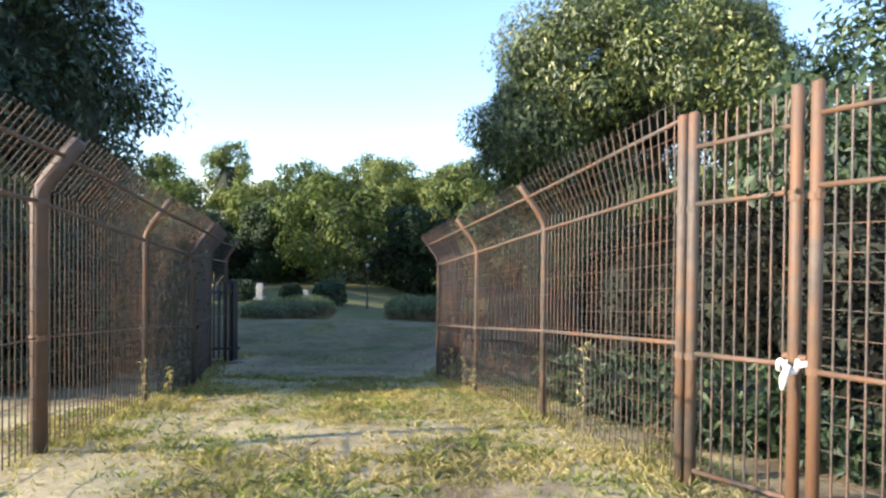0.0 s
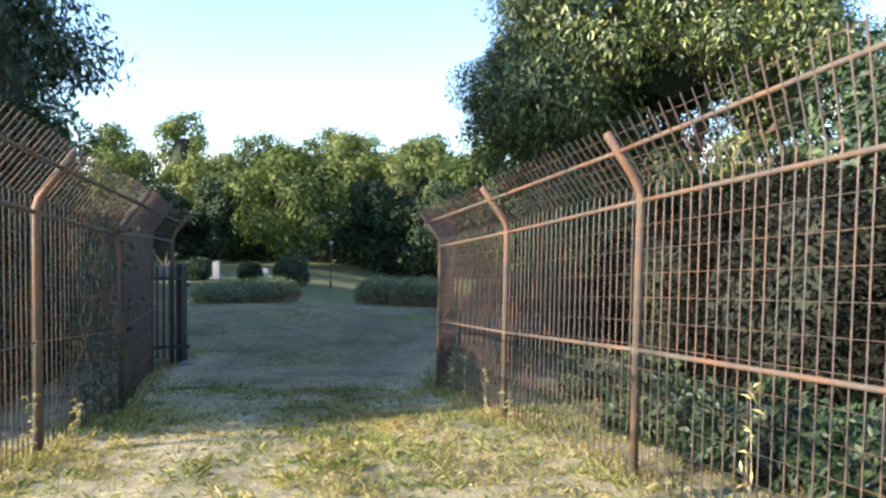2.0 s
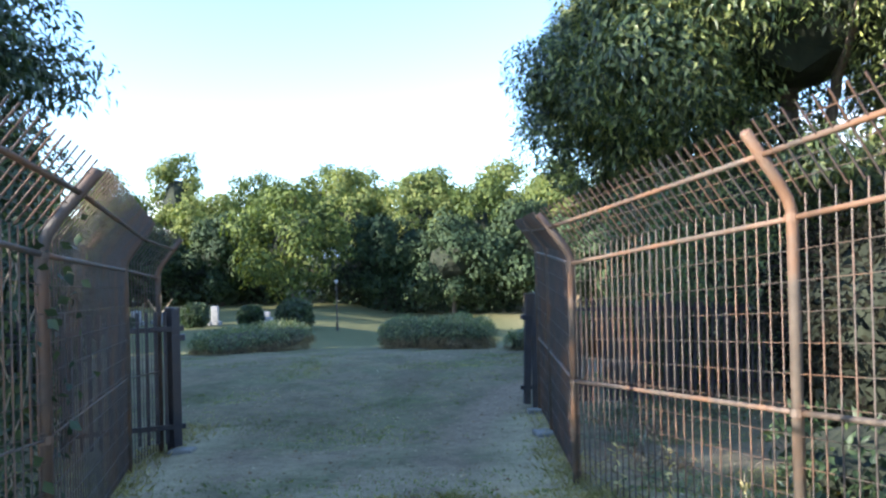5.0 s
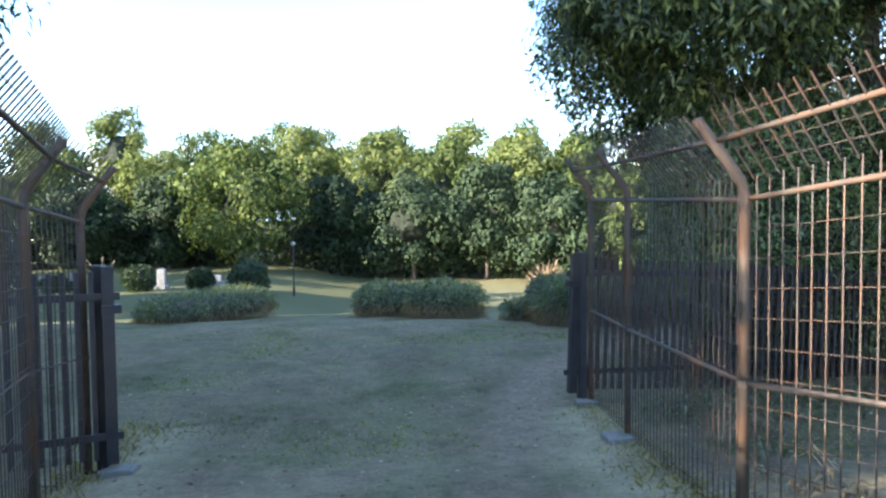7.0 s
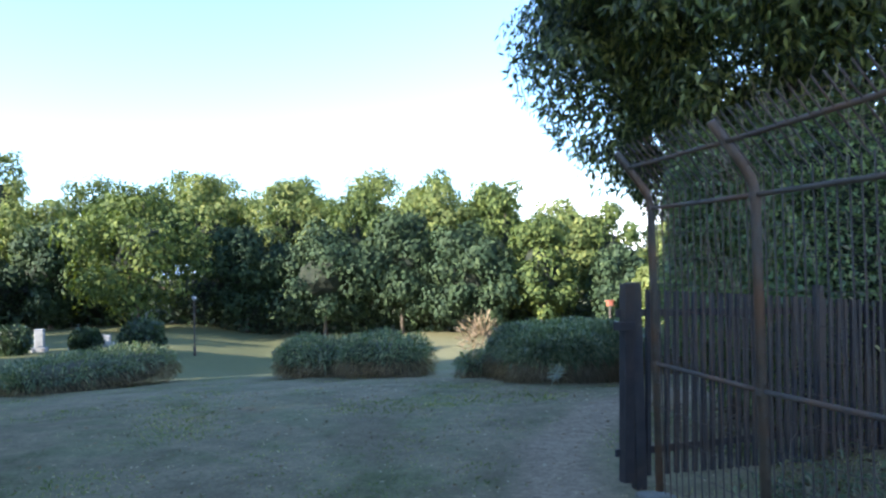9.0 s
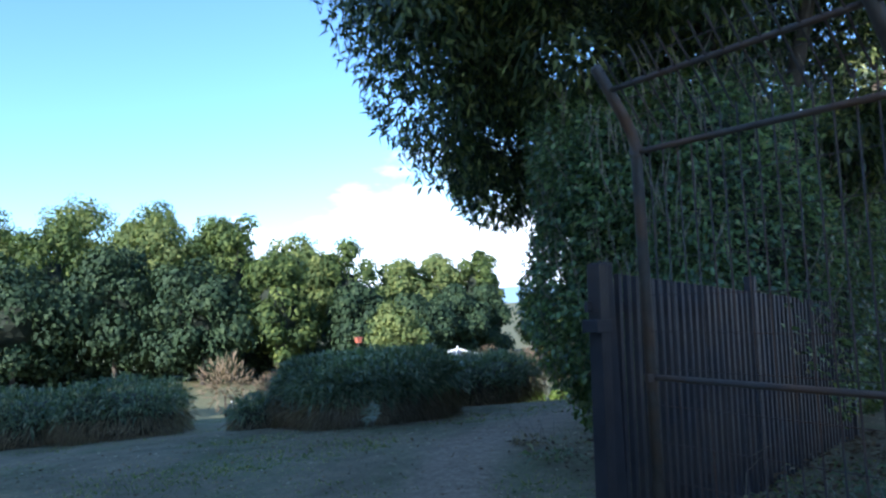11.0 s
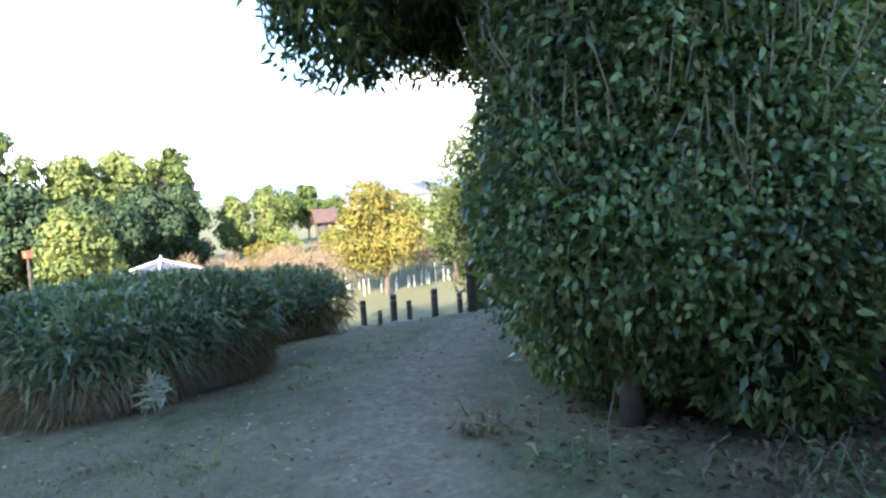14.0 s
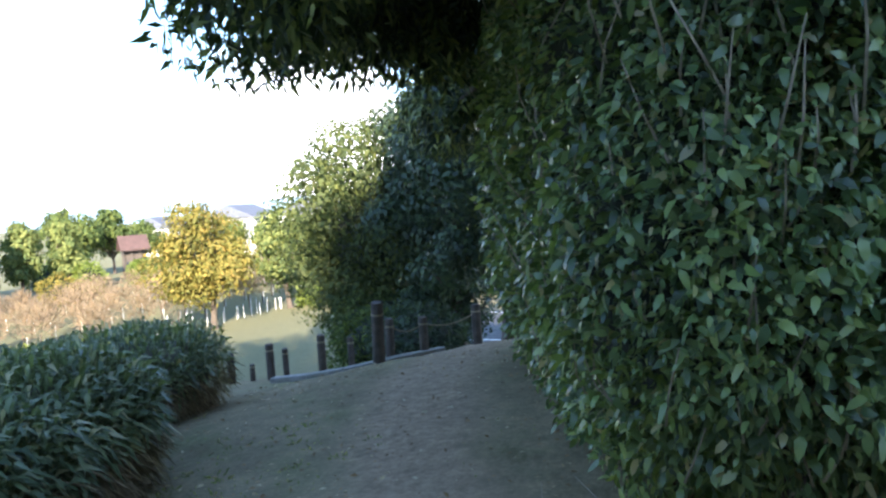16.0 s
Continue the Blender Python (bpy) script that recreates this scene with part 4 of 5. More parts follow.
def climber(a, b, n, spread, seed, label, z_lo, z_hi):
    """A vine grown through a fence panel."""
    rng = np.random.default_rng(seed)
    a, b = Vector(a), Vector(b)
    z0 = lz(*a)
    vine = thing("climbing_vine", (a.x, a.y, z0), label, "vine")
    stems, pts = [], []
    for k in range(7):
        s = rng.uniform(0, 1)
        q = Vector(((b.x - a.x) * s, (b.y - a.y) * s, lz(a.x + (b.x - a.x) * s, a.y + (b.y - a.y) * s) - z0 - 0.02 if z_lo < 0.2 else z_lo))
        line = [q]
        while q.z < z_hi:
            q = q + Vector((rng.normal() * 0.05, rng.normal() * 0.05, 0.16))
            line.append(q)
        stems.append(tube(line, 0.005, 4))
        pts += line
    pts = np.array([tuple(p) for p in pts])
    p = pts[rng.integers(0, len(pts), n)] + rng.normal(size=(n, 3)) * spread
    p[:, 2] = np.maximum(p[:, 2], z_lo)
    part("stem", mesh_of("stem", *join(stems), TWIG), vine)
    size = rng.uniform(0.05, 0.09, n)
    part("leaves", leaf_mesh("leaves", p, rng.normal(size=(n, 3)) + np.array([[0, 0, -0.6]]), rng.normal(size=(n, 3)), size, size * 0.7, LEAF_DARK, 0.1, 0.2), vine)


climber((-0.50, 6.4), (-0.55, 7.5), 900, 0.11, 5, "leafy green vine climbing the steel fence", 0.0, 1.7)
climber((5.08, 1.75), (5.22, 1.45), 240, 0.10, 6, "leafy vine tangled in the fence top", 1.85, 2.35)


def white_plant(x, y):
    rng = np.random.default_rng(4)
    n = 80
    base = np.zeros((n, 3)) + rng.normal(size=(n, 3)) * 0.04 + np.array([[0, 0, 0.22]])
    ax = unit(rng.normal(size=(n, 3)) + np.array([[0, 0, 0.5]]))
    plant = thing("pale_weed", (x, y, lz(x, y)), "pale silvery weed at the foot of a bush", "weed")
    part("leaves", leaf_mesh("leaves", base, ax, rng.normal(size=(n, 3)), rng.uniform(0.09, 0.18, n), 0.018, SILVER, 0.3, 0.2), plant)
    part("stem", mesh_of("stem", *tube([(0, 0, -0.05), (0.01, 0, 0.12), (0, 0, 0.24)], 0.006, 5), TWIG), plant)


white_plant(5.02, 18.72)


def tall_weed(x, y, h, seed):
    rng = np.random.default_rng(seed)
    weed = thing("tall_dry_weed", (x, y, lz(x, y)), "tall thin dry weed stalk by the fence", "weed", "dry weeds by the fence")
    part("stem", mesh_of("stem", *tube([(0, 0, -0.03), (0.02, 0.01, h * 0.5), (0.01, 0.03, h)], [0.005, 0.004, 0.002], 5), TWIG), weed)
    n = 26
    base = np.stack([rng.normal(size=n) * 0.012, rng.normal(size=n) * 0.012, rng.uniform(0.25 * h, h, n)], 1)
    part("leaves", leaf_mesh("leaves", base, rng.normal(size=(n, 3)) + np.array([[0, 0, 0.5]]), rng.normal(size=(n, 3)), rng.uniform(0.03, 0.08, n), 0.015, STRAW, 0.2, 0.2), weed)


for i, (x, y, h) in enumerate(((4.25, 3.1, 0.85), (3.35, 6.9, 0.5), (3.2, 7.6, 0.55), (3.1, 8.4, 0.45), (-0.02, 4.6, 0.5), (0.05, 5.1, 0.4), (3.45, 5.9, 0.4))):
    tall_weed(x, y, h, i)


# ---- far things on the valley floor ----
def far_tree(x, y, r, top, n, leaf, material, seed, label, low=0.12, name="woodland_tree", group="woodland beyond the lawn", clumps=46):
    z0 = lz(x, y)
    h = top - z0
    return broad_tree(name, x, y, r, h * low, h, n, leaf, material, seed, label, clumps, 0.2, 0.6, 0.25, r > 3.5, group, 0.37, flat=0.9)


W_DARK = "dense green broadleaf woodland tree"
W_LIT = "light green woodland tree with a sunlit top"
FOREST = (
    # far row
    (-52, 104, 8, 15.5, 1), (-40, 104, 7.5, 14, 0), (-29, 99, 5.2, 16.3, 1), (-20, 106, 7, 13.2, 0), (-11, 108, 7, 14.6, 0), (-3, 108, 7, 15.6, 1),
    (6, 105, 7, 14.2, 0), (15, 101, 7, 13.8, 1), (22, 94, 6.5, 13.0, 0), (28, 90, 6, 12.2, 1),
    # middle row
    (-45, 93, 7, 9, 0), (-35, 92, 6.5, 9.5, 0), (-23, 92, 6, 9, 1), (-14, 92, 6, 10, 0), (-5, 93, 6, 11.5, 1), (3, 91, 6, 11, 1), (11, 89, 6, 10.2, 0), (19, 85, 6, 10.8, 1), (26, 82, 5.2, 11.6, 0),
    (32, 79, 5, 9.6, 1), (37, 77, 4.6, 8.8, 0), (43, 76, 4.5, 6.6, 1), (48, 75, 4.2, 6.9, 1), (52.5, 74, 3.6, 8.0, 0),
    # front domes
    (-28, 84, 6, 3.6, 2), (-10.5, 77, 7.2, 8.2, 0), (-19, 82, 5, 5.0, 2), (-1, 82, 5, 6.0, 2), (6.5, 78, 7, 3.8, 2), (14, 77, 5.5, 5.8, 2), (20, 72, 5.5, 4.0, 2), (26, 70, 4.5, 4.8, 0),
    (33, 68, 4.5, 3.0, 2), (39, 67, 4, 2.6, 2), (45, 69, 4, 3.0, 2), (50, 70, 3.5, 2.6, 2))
# Index 2 picks the leaf colour with shade painted in.
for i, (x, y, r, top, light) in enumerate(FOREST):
    far_tree(x, y, r, top + (2.6 if x < 27 else 0.9), 9500, 0.44, (LEAF_FAR, LEAF_FAR_LIGHT, LEAF_FAR_SHADE)[light], 200 + i, (W_DARK, W_LIT, "blue-green woodland tree with shade in its leaf colour at the lawn's far edge")[light], 0.04 if y < 90 else 0.1)

# Thickets added in a dark leaf colour to paint shade under the woodland.
for i, (x, y, r, h) in enumerate(((-46, 86, 5, 5), (-37, 86, 5, 5), (-24, 87, 4.5, 5), (-16, 86, 4.5, 5), (-5, 85, 4.5, 5.5), (1.5, 84, 4.5, 5), (10, 82, 4.5, 4.6), (17, 80, 4, 4.6), (23, 77, 4, 4.4), (29, 75, 4, 4.6), (36, 73, 4, 4.2), (42, 73, 3.6, 4), (47, 74, 3.6, 4), (-30, 92, 5, 6), (55, 76, 3, 3))):
    shrub(x, y, r, h, 2600, 0.5, LEAF_DARK, 260 + i, "understorey thicket, dark-leaved for the shade at the woodland foot", "thicket", "thickets at the woodland foot", 0.55)
far_tree(30.0, 56.5, 2.9, 2.2, 5000, 0.36, LEAF_FAR_LIGHT, 301, "yellow-green young tree standing before the woodland", 0.05, "young_tree", "")
far_tree(60.8, 73.5, 2.6, 3.2, 4000, 0.40, LEAF_FAR_LIGHT, 302, "round-headed light green park tree", 0.06, "park_tree", "park trees")
far_tree(65.4, 72.0, 2.6, 3.4, 4000, 0.40, LEAF_FAR_LIGHT, 303, "round-headed light green park tree", 0.06, "park_tree", "park trees")
far_tree(82, 86, 4.5, 4.0, 4000, 0.5, LEAF_FAR, 304, "broad dark green park tree", 0.2, "park_tree", "park trees")
far_tree(90, 86, 4.0, 3.6, 3500, 0.5, LEAF_FAR, 305, "broad dark green park tree", 0.2, "park_tree", "park trees")
far_tree(42.4, 40.9, 4.2, 2.6, 12000, 0.24, LEAF_YELLOW, 306, "golden yellow autumn tree on several thin stems", 0.12, "autumn_tree", "", 44)
far_tree(50.5, 39.5, 3.2, 2.2, 5000, 0.3, LEAF_FAR_LIGHT, 307, "light green tree beside the yellow tree", 0.1, "park_tree", "park trees")
far_tree(25.3, 23.5, 4.3, 5.2, 34000, 0.16, LEAF_SLOPE, 308, "broad green tree on the slope with a sunlit crown", 0.0, "slope_tree", "trees on the slope", 80)
far_tree(22.6, 20.4, 3.0, 6.0, 26000, 0.15, LEAF_DARK, 309, "dark shaded evergreen tree on the slope beyond the path", 0.0, "slope_tree", "trees on the slope", 60)
far_tree(30, 16.8, 2.2, 2.2, 9000, 0.17, LEAF_LIME, 312, "sunlit yellow-green tree below the gate", 0.0, "slope_tree", "trees on the slope")
far_tree(17.9, 18.3, 2.3, 5.8, 14000, 0.14, LEAF_DARK, 310, "dark evergreen shrub tree closing the path's far end", 0.02, "slope_tree", "trees on the slope")
far_tree(16.8, 17.2, 1.6, 5.4, 10000, 0.13, LEAF_DARK, 311, "dark evergreen shrub tree closing the path's far end", 0.02, "slope_tree", "trees on the slope")

for i, (x, y, r, h, m, lab) in enumerate(((57.5, 66, 1.9, 2.6, LEAF_YELLOW, "orange autumn shrub"), (62.5, 67, 1.5, 3.4, LEAF_LIME, "upright lime green shrub"), (72, 68, 1.4, 2.8, LEAF_LIME, "upright lime green shrub"),
                                          (78, 72, 1.8, 2.6, LEAF_FAR, "rounded green shrub"), (75.5, 64, 1.7, 2.4, LEAF_RED, "dark red autumn shrub"), (52, 38, 1.4, 1.2, LEAF_LIME, "low lime green shrub"),
                                          (31.5, 39.8, 1.3, 1.0, LEAF_LIME, "low yellow-green clipped shrub beside the arbour"), (29.0, 41.8, 1.2, 1.0, LEAF_LIME, "low yellow-green clipped shrub beside the arbour"),
                                          (70, 62, 1.6, 2.2, LEAF_FAR, "rounded green shrub"), (84, 73, 1.9, 2.6, LEAF_FAR, "rounded green shrub"), (69, 78, 2.2, 3.0, LEAF_FAR, "rounded green shrub"))):
    shrub(x, y, r, h, 1500, 0.32, m, 400 + i, lab + " on the valley floor", "park_shrub", "shrubs on the valley floor", 0.5)
for i, (x, y, r, h, m) in enumerate(((20.6, 22.2, 1.4, 1.9, LEAF_FAR), (18.6, 20.6, 1.2, 1.5, LEAF_DARK), (22.6, 22.8, 1.6, 2.6, LEAF_FAR))):
    shrub(x, y, r, h, 3200, 0.15, m, 460 + i, "dense shaded shrub on the slope", "slope_shrub", "shrubs on the slope")
for i, (x, y, r, h) in enumerate(((-14.6, 57, 0.95, 1.7), (-10.4, 57, 0.8, 1.4), (-6.9, 56, 1.25, 1.9), (-20.5, 58, 0.9, 1.0))):
    shrub(x, y, r, h, 2200, 0.24, LEAF_DARK, 430 + i, "round clipped dark green shrub on the cemetery lawn", "clipped_shrub", "clipped shrubs on the cemetery lawn", 0.5)


def bare_tree(x, y, h, seed, label, group, stake=True):
    """A small leafless orchard tree with a fine pinkish twig cloud and a pale stake."""
    rng = np.random.default_rng(seed)
    t = thing("bare_tree", (x, y, lz(x, y)), label, "tree", group)
    part("trunk", mesh_of("trunk", *tube([(0, 0, -0.1), (0.02, 0, h * 0.25), (0, 0.03, h * 0.5)], [0.06, 0.045, 0.03], 6), BARK), t)
    n = 520
    d = unit(rng.normal(size=(n, 3)) + np.array([[0, 0, 0.3]]))
    p = d * rng.random((n, 1)) ** 0.5 * np.array([[h * 0.36, h * 0.36, h * 0.36]]) + np.array([[0, 0, h * 0.66]])
    p += lumps(p, seed, 1.6, 0.2) * d
    part("twig_crown", leaf_mesh("twig_crown", p, unit(d + rng.normal(size=p.shape) * 0.4 + np.array([[0, 0, 0.5]])), rng.normal(size=p.shape), rng.uniform(0.2, 0.45, n), 0.05, LEAF_PINK, 0.0, 0.1), t)
    if stake:
        part("stake", mesh_of("stake", *tube([(0.25, 0, -0.1), (0.25, 0, 1.0)], 0.03, 6), WALL_PALE), t, "white stake")


bare_tree(9.3, 36.3, 2.5, 1, "small leafless pinkish tree beside a white stake", "")
bare_tree(11.6, 37.5, 1.8, 2, "small leafless pinkish tree in the valley", "")
k = 0
for row in range(6):
    for col in range(11):
        x = 31 + col * 3.4 + row * 1.3 + random.uniform(-0.8, 0.8)
        y = 47 + row * 3.1 - col * 0.55 + random.uniform(-0.7, 0.7)
        if (x - 43.4) ** 2 + (y - 39.8) ** 2 > 16:
            bare_tree(x, y, random.uniform(2.1, 3.0), 500 + k, "small leafless pinkish orchard tree with white stake", "young orchard trees on the valley floor")
        k += 1


def stakes():
    for i in range(46):
        x, y = 37 + i * 0.55 + random.uniform(-0.2, 0.2), 44.5 - i * 0.18 + random.uniform(-0.5, 0.5)
        s = new("garden_stake", mesh_of("garden_stake", *tube([(0, 0, -0.1), (0, 0, random.uniform(0.8, 1.2))], 0.032, 6), WALL_PALE))
        s.location = (x, y, lz(x, y))
        tagged(s, "pale wooden stake in a row on the valley floor", "stake", "row of stakes on the valley floor")


stakes()


def arbour(x, y, apex):
    z0 = lz(x, y)
    h = apex - z0
    a = thing("arbour", (x, y, z0), "open square arbour with a grey hipped roof", "arbour")
    w = 1.5
    e = h - 0.65
    for k in range(4):
        m = Matrix.Rotation(math.pi / 2 * k, 4, "Z")
        part("roof_slope", mesh_of("roof_slope", [(-w, -w, e), (w, -w, e), (0.0, -0.0, h), (-w, -w, e - 0.12), (w, -w, e - 0.12), (0, 0, h - 0.12)], [(0, 1, 2), (5, 4, 3), (0, 3, 4, 1)], ROOF_GREY), a, at=m)
        part("roof_hip", mesh_of("roof_hip", *tube([(w, -w, e + 0.02), (0, 0, h + 0.03)], 0.07, 6), WALL_PALE), a, at=m, label="pale ridge tile")
        part("pillar", block(0.95, 1.1, -1.1, -0.95, -0.1, e + 0.15), a, at=m, material=LOG)
        for j in range(7):
            s = -w + 0.38 * (j + 0.9)
            lim = 1 - abs(s) / w
            part("roof_batten", mesh_of("roof_batten", *tube([(s, -w, e + 0.03), (s, -w * (1 - lim), e + (h - e) * lim + 0.03)], 0.025, 5), ROOF_GREY), a, at=m)
    part("finial", mesh_of("finial", *tube([(0, 0, h - 0.1), (0, 0, h + 0.22)], [0.12, 0.05], 8), WALL_PALE), a)
    part("bench", block(-0.8, 0.8, -0.2, 0.2, 0.4, 0.48), a, material=LOG)


arbour(26.0, 43.8, -1.55)


def shelter(x, y, ridge):
    z0 = lz(x, y)
    h = ridge - z0
    s = thing("park_shelter", (x, y, z0), "park building with a red-brown gabled roof", "building")
    m = Matrix.Rotation(radians(-42), 4, "Z") @ Matrix.Diagonal((0.5, 0.5, 1, 1))
    part("wall", block(-2.6, 2.6, -0.6, 1.9, 0, h - 1.5, 0.02), s, at=m, material=LOG)
    for k in (1, -1):
        part("roof_slope", mesh_of("roof_slope", [(-3.6, -2.9 * k, h - 1.75), (3.6, -2.9 * k, h - 1.75), (3.6, 0, h), (-3.6, 0, h), (-3.6, -2.9 * k, h - 1.95), (3.6, -2.9 * k, h - 1.95), (3.6, 0, h - 0.2), (-3.6, 0, h - 0.2)],
                                               [(0, 1, 2, 3), (7, 6, 5, 4), (0, 4, 5, 1), (1, 5, 6, 2), (3, 7, 4, 0)], ROOF_RED), s, at=m)
    for i in range(4):
        part("pillar", block(-3.2 + i * 2.1, -3.05 + i * 2.1, -2.7, -2.55, 0, h - 1.8), s, at=m, material=LOG)
    for i in range(3):
        part("window", block(-1.9 + i * 1.5, -0.9 + i * 1.5, -0.64, -0.58, 1.0, 2.2), s, at=m, material=GLASS_DARK)


shelter(82, 76.5, -0.4)


def bird_box(x, y, top):
    b = thing("bird_box", (x, y, lz(x, y)), "small red box on a tall pole", "bird box")
    h = top - lz(x, y)
    part("pole", mesh_of("pole", *tube([(0, 0, -0.2), (0, 0, h - 0.3)], 0.06, 8), LOG), b)
    part("box", block(-0.14, 0.14, -0.14, 0.14, h - 0.26, h, 0.01), b, material=RED_BOX)
    part("roof", block(-0.18, 0.18, -0.18, 0.18, h, h + 0.05, 0.01), b, material=RED_BOX)


bird_box(19.9, 44.9, -0.5)


def park_lamp(x, y, top):
    z0 = lz(x, y)
    h = top - z0
    lamp = thing("park_lamp", (x, y, z0), "slim dark park lamp post with a small pale head", "lamp")
    part("pole", mesh_of("pole", *tube([(0, 0, -0.2), (0, 0, 0.6), (0, 0, 0.62), (0, 0, h - 0.3)], [0.09, 0.09, 0.055, 0.045], 8), DARK), lamp)
    part("head", mesh_of("head", *tube([(0, 0, h - 0.3), (0, 0, h - 0.22), (0, 0, h - 0.05), (0, 0, h)], [0.06, 0.13, 0.15, 0.06], 10), STONE, True), lamp)


park_lamp(-3.9, 57.2, 0.15)


def gravestone(x, y, w, h, label, mat=STONE):
    g = thing("gravestone", (x, y, lz(x, y)), label, "gravestone", "gravestones on the far lawn")
    part("plinth", block(-w * 0.8, w * 0.8, -0.35, 0.35, -0.2, 0.3, 0.02), g, material=mat)
    part("stone", block(-w * 0.5, w * 0.5, -0.2, 0.2, 0.3, h, 0.04), g, material=mat)


gravestone(-13.6, 59, 0.55, 1.5, "pale memorial stone on a plinth", STONE)
for i, (x, w, h) in enumerate(((-26.0, 1.6, 1.6), (-24.0, 1.3, 1.9), (-22.3, 1.2, 1.4), (-13.2, 1.8, 1.7), (-11.8, 1.0, 1.3), (-19.0, 1.2, 1.2))):
    gravestone(x * 0.85, 60 + (i % 3), w * 0.6, h * 0.62, "grey granite gravestone on the far lawn")


def dead_tree(x, y, h):
    rng = np.random.default_rng(8)
    t = thing("dead_tree", (x, y, lz(x, y)), "small bare tree with bleached forked limbs", "tree")
    part("trunk", mesh_of("trunk", *tube([(0, 0, -0.1), (0.05, 0, h * 0.45)], [0.13, 0.09], 7), TWIG), t)
    for dx, dz in ((-0.9, 0.55), (1.0, 0.5), (0.2, 0.62)):
        part("limb", mesh_of("limb", *tube([(0.05, 0, h * 0.42), (dx * 0.5, 0.1, h * (0.42 + dz * 0.4)), (dx, 0, h * (0.4 + dz))], [0.07, 0.05, 0.02], 6), TWIG), t, "bleached limb")


dead_tree(-17.2, 57, 2.5)


def far_house(x, y, w, d, h, label):
    z0 = lz(x, y)
    b = thing("house", (x, y, z0), label, "house", "houses beyond the park")
    part("wall", block(-w / 2, w / 2, -d / 2, d / 2, -0.5, h, 0.03), b, material=WALL_PALE)
    part("roof", mesh_of("roof", [(-w * 0.55, -d * 0.58, h), (w * 0.55, -d * 0.58, h), (w * 0.55, d * 0.58, h), (-w * 0.55, d * 0.58, h), (-w * 0.5, 0, h + 2.4), (w * 0.5, 0, h + 2.4)],
                         [(0, 1, 5, 4), (2, 3, 4, 5), (0, 4, 3), (1, 2, 5), (3, 2, 1, 0)], ROOF_GREY), b)
    for i in range(3):
        for j in range(2):
            part("window", block(-w / 2 - 0.03, -w / 2 + 0.05, -d * 0.32 + i * d * 0.26, -d * 0.32 + i * d * 0.26 + 1.4, 1 + j * 2.7, 2.3 + j * 2.7), b, material=GLASS_DARK)


for i, (x, y) in enumerate(((128, 104), (120, 82), (132, 92), (140, 70), (150, 96), (118, 66), (150, 60), (126, 20), (138, 6), (150, 30), (160, -10), (110, -6))):
    far_house(x, y, 9 + i % 3, 8 + i % 2 * 2, 5.6 + (i % 2) * 1.2, "pale two-storey house with a grey roof, far off")
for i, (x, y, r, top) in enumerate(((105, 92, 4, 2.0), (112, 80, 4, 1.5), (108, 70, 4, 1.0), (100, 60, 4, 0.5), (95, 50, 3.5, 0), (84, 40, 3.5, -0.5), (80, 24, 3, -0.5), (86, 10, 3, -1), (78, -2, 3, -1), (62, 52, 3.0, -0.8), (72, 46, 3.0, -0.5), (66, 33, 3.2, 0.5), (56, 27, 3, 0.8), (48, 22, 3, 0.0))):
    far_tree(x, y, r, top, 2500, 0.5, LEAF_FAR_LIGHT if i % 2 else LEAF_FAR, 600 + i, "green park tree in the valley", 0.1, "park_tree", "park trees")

# unseen woods added on the west side to keep the low sun off the lawn
for i, (x, y, r, top) in enumerate(((-15, 13.5, 5.5, 19), (-15, 7.5, 4.5, 18), (-20, 12, 5, 13), (-21, 27.3, 4.8, 13), (-20, 33, 5, 13), (-24, 15.0, 4.6, 16), (-36, 20, 6, 11), (-38, 33, 6, 12), (-23, 31, 5, 13), (-24, 39, 5, 14), (-25, 47, 5, 14), (-30, 42, 6, 12), (-36, 54, 6, 12), (-31, 64, 5.5, 11), (-40, 72, 6, 12))):
    far_tree(x, y, r, top, 2600, 0.7, LEAF_FAR, 700 + i, W_DARK, 0.05, "woodland_tree", "woods on the west side")


# ---- grass, fallen leaves ----
def blades(name, n, x0, x1, y0, y1, keep, h, w, material, seed, label):
    rng = np.random.default_rng(seed)
    x, y = rng.uniform(x0, x1, n), rng.uniform(y0, y1, n)
    k = keep(x, y, rng)
    x, y = x[k], y[k]
    base = np.stack([x, y, land(x, y) - 0.03], 1)
    m = len(x)
    ax = rng.normal(size=(m, 3)) * np.array([[0.45, 0.45, 0.15]]) + np.array([[0, 0, 1.0]])
    size = rng.uniform(h[0], h[1], m)
    tagged(new(name, leaf_mesh(name, base, ax, rng.normal(size=(m, 3)) * np.array([[1, 1, 0.1]]), size, w, material, 0.25, 0.1)), label, "grass", kind="stuff")


def on_lawn(x, y, rng):
    return (rng.random(len(x)) > track_weight(x, y) * 1.25) & (np.array([noise.noise(Vector((a * 0.9, b * 0.9, 2))) for a, b in zip(x, y)]) + rng.normal(size=len(x)) * 0.5 > -0.25)


def fence_feet(x, y, rng):
    lx = np.interp(y, [p[1] for p in L_FEET], [p[0] for p in L_FEET])
    rx = np.interp(y, [p[1] for p in R_FEET], [p[0] for p in R_FEET])
    d = np.minimum(np.abs(x - lx), np.abs(x - rx))
    return rng.random(len(x)) < np.exp(-(d / 0.22) ** 2)


blades("lawn_grass", 55000, -1.5, 6, -2.5, 20, on_lawn, (0.04, 0.085), 0.006, GRASS, 1, "short mown grass with dry blades")
blades("lawn_grass", 36000, -6, 8, 8, 27, on_lawn, (0.04, 0.075), 0.008, GRASS, 2, "short mown grass with dry blades")
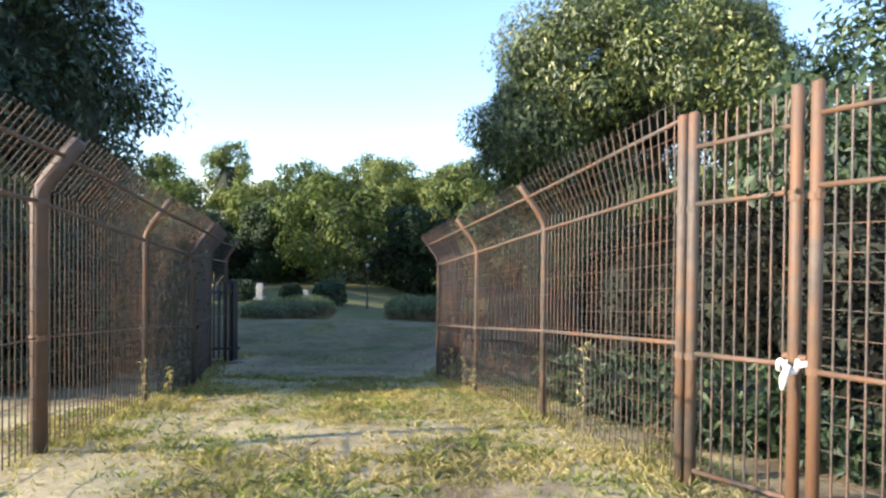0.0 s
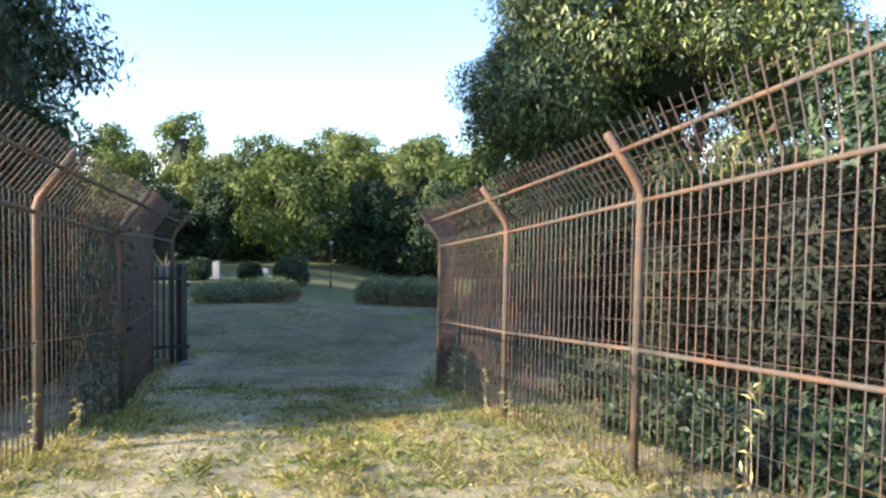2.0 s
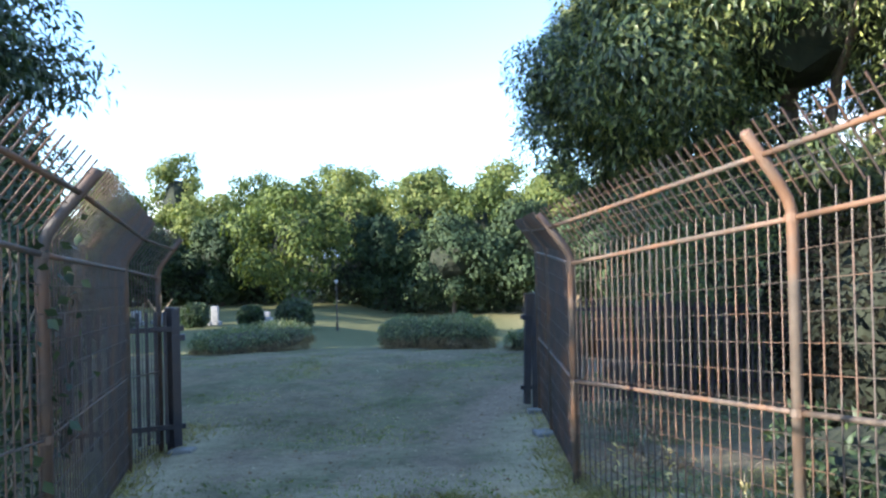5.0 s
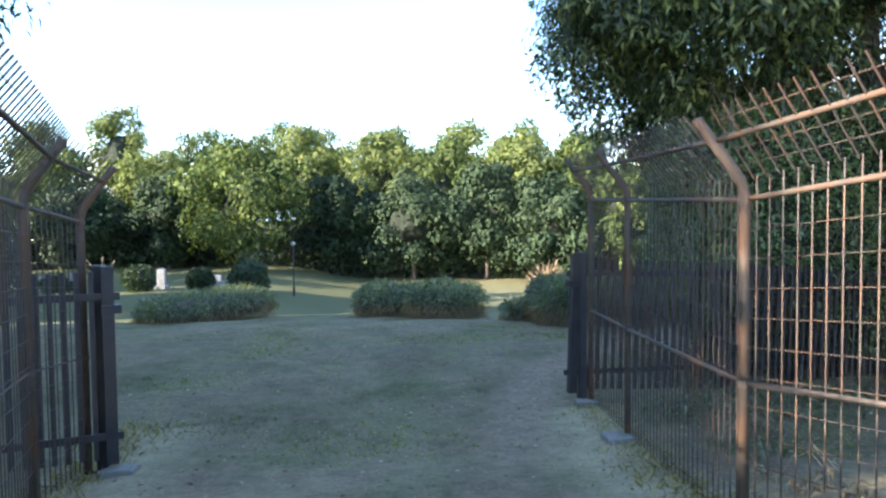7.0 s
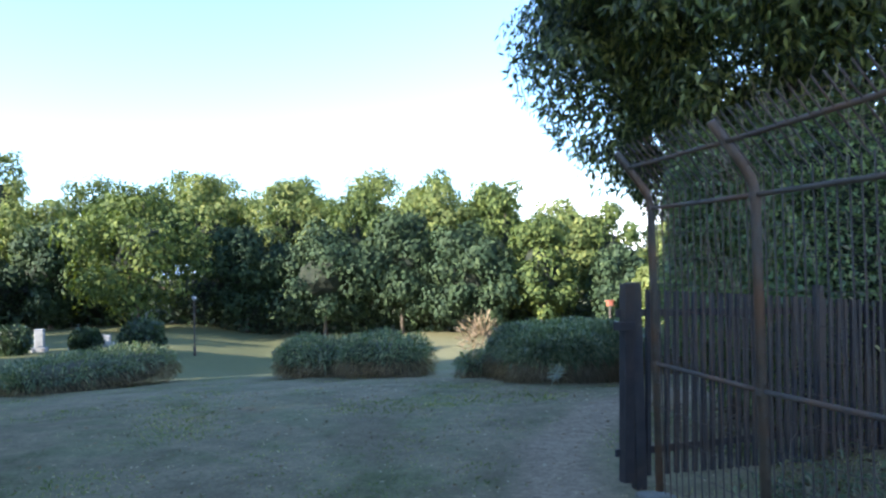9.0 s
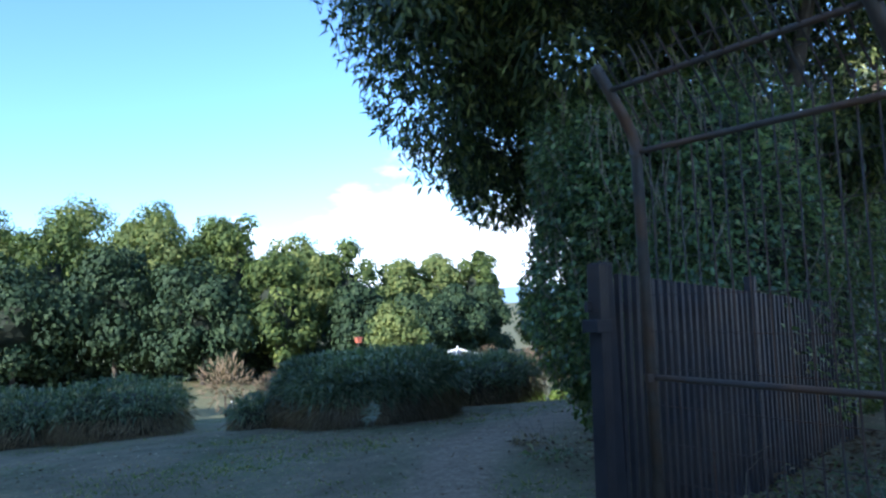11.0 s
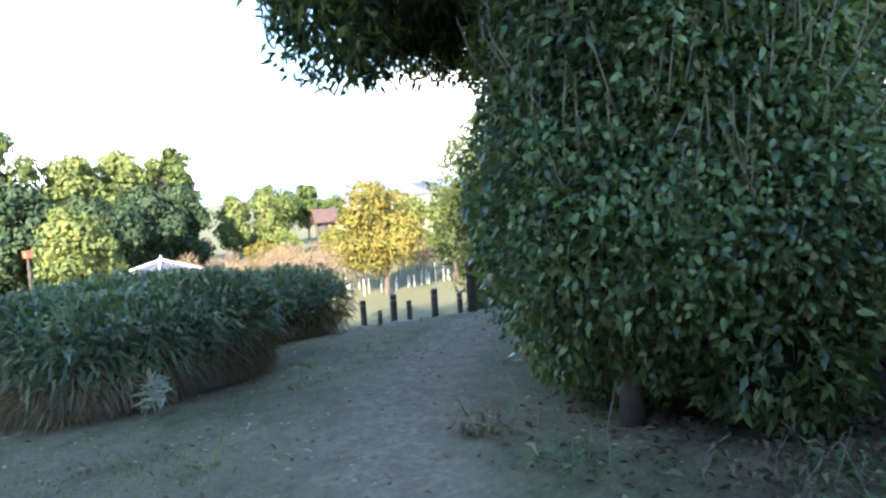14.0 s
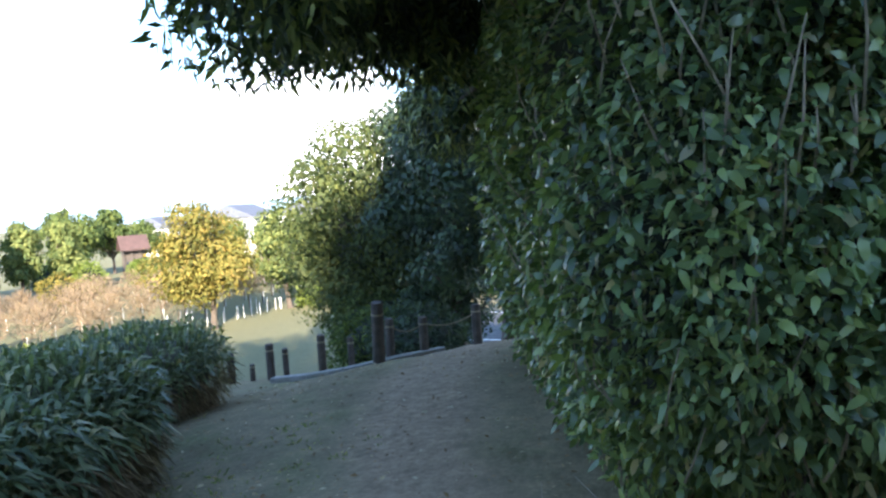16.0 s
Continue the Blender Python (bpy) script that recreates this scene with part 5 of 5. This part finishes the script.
blades("dry_grass", 36000, -0.6, 5.4, -2.5, 8.5, lambda x, y, rng: (rng.random(len(x)) < 0.5) & (y < 8), (0.04, 0.10), 0.006, STRAW, 3, "dry straw-coloured grass in the sunlit lane")
def tufts(name, n, each, area, keep, h, w, material, seed, label):
    """Clumps of grass, several splayed blades from each root."""
    rng = np.random.default_rng(seed)
    x0, x1, y0, y1 = area
    cx, cy = rng.uniform(x0, x1, n), rng.uniform(y0, y1, n)
    k = keep(cx, cy, rng)
    cx, cy = np.repeat(cx[k], each), np.repeat(cy[k], each)
    m = len(cx)
    big = np.repeat(rng.uniform(0.6, 1.3, m // each), each)
    x, y = cx + rng.normal(size=m) * 0.022 * big, cy + rng.normal(size=m) * 0.022 * big
    ax = np.stack([(x - cx) * 22, (y - cy) * 22, np.full(m, 1.0)], 1) + rng.normal(size=(m, 3)) * 0.22
    size = rng.uniform(h[0], h[1], m) * big
    base = np.stack([x, y, land(x, y) - 0.02], 1)
    tagged(new(name, leaf_mesh(name, base, ax, rng.normal(size=(m, 3)) * np.array([[1, 1, 0.1]]), size, w, material, 0.3, 0.1)), label, "grass", kind="stuff")


tufts("grass_tufts", 5000, 13, (-0.6, 5.2, -2.2, 9), lambda x, y, rng: np.array([noise.noise(Vector((a * 1.1, b * 1.1, 8))) for a, b in zip(x, y)]) + rng.normal(size=len(x)) * 0.2 > 0.0, (0.05, 0.12), 0.007, GRASS, 21, "tufts of green grass in the sunlit lane")
tufts("straw_tufts", 7000, 13, (-0.6, 5.2, -2.2, 9), lambda x, y, rng: np.array([noise.noise(Vector((a * 1.1, b * 1.1, 8))) for a, b in zip(x, y)]) + rng.normal(size=len(x)) * 0.2 < 0.05, (0.05, 0.12), 0.006, STRAW, 22, "tufts of dry straw-coloured grass in the lane")
tufts("lawn_tufts", 2800, 11, (-4, 10, 9, 22), lambda x, y, rng: (rng.random(len(x)) > track_weight(x, y) * 1.1) & (np.array([noise.noise(Vector((a * 0.7, b * 0.7, 4))) for a, b in zip(x, y)]) + rng.normal(size=len(x)) * 0.25 > 0.1), (0.03, 0.07), 0.007, GRASS, 23, "tufts of short grass on the shaded lawn")
blades("fence_grass", 90000, -2.2, 5.2, -2, 13, fence_feet, (0.06, 0.20), 0.005, STRAW, 4, "long dry grass tufts along the fence foot")


def litter():
    rng = np.random.default_rng(9)
    n = 6000
    x, y = rng.uniform(-2, 11, n), 8 + 12.5 * rng.random(n) ** 0.8
    base = np.stack([x, y, land(x, y) + 0.035], 1)
    ax = rng.normal(size=(n, 3)) * np.array([[1, 1, 0.15]])
    fc = rng.normal(size=(n, 3)) * np.array([[0.3, 0.3, 0]]) + np.array([[0, 0, 1.0]])
    size = rng.uniform(0.02, 0.06, n)
    tagged(new("fallen_leaves", leaf_mesh("fallen_leaves", base, ax, fc, size, size * 0.55, FALLEN, 0, 0.2)), "scattered dry fallen leaves on the grass", "leaves", kind="stuff")


def hedge_litter():
    """Brown leaf litter that lies thick below the hedge and round the gate post."""
    rng = np.random.default_rng(19)
    n = 9000
    x, y = rng.uniform(3.5, 8.5, n), rng.uniform(11.5, 17.5, n)
    d = np.hypot(np.maximum(np.abs(x - 7.6) - 1.9, 0), np.maximum(np.abs(y - 14.3) - 0.7, 0))
    keep = rng.random(n) < np.exp(-(d / 0.7) ** 2)
    x, y = x[keep], y[keep]
    m = len(x)
    base = np.stack([x, y, land(x, y) + rng.uniform(0.02, 0.05, m)], 1)
    ax = rng.normal(size=(m, 3)) * np.array([[1, 1, 0.25]])
    fc = rng.normal(size=(m, 3)) * np.array([[0.5, 0.5, 0]]) + np.array([[0, 0, 1.0]])
    size = rng.uniform(0.03, 0.085, m)
    tagged(new("hedge_litter", leaf_mesh("hedge_litter", base, ax, fc, size, size * 0.5, DEAD, 0, 0.3)), "thick brown leaf litter below the hedge", "leaves", kind="stuff")


litter()
hedge_litter()
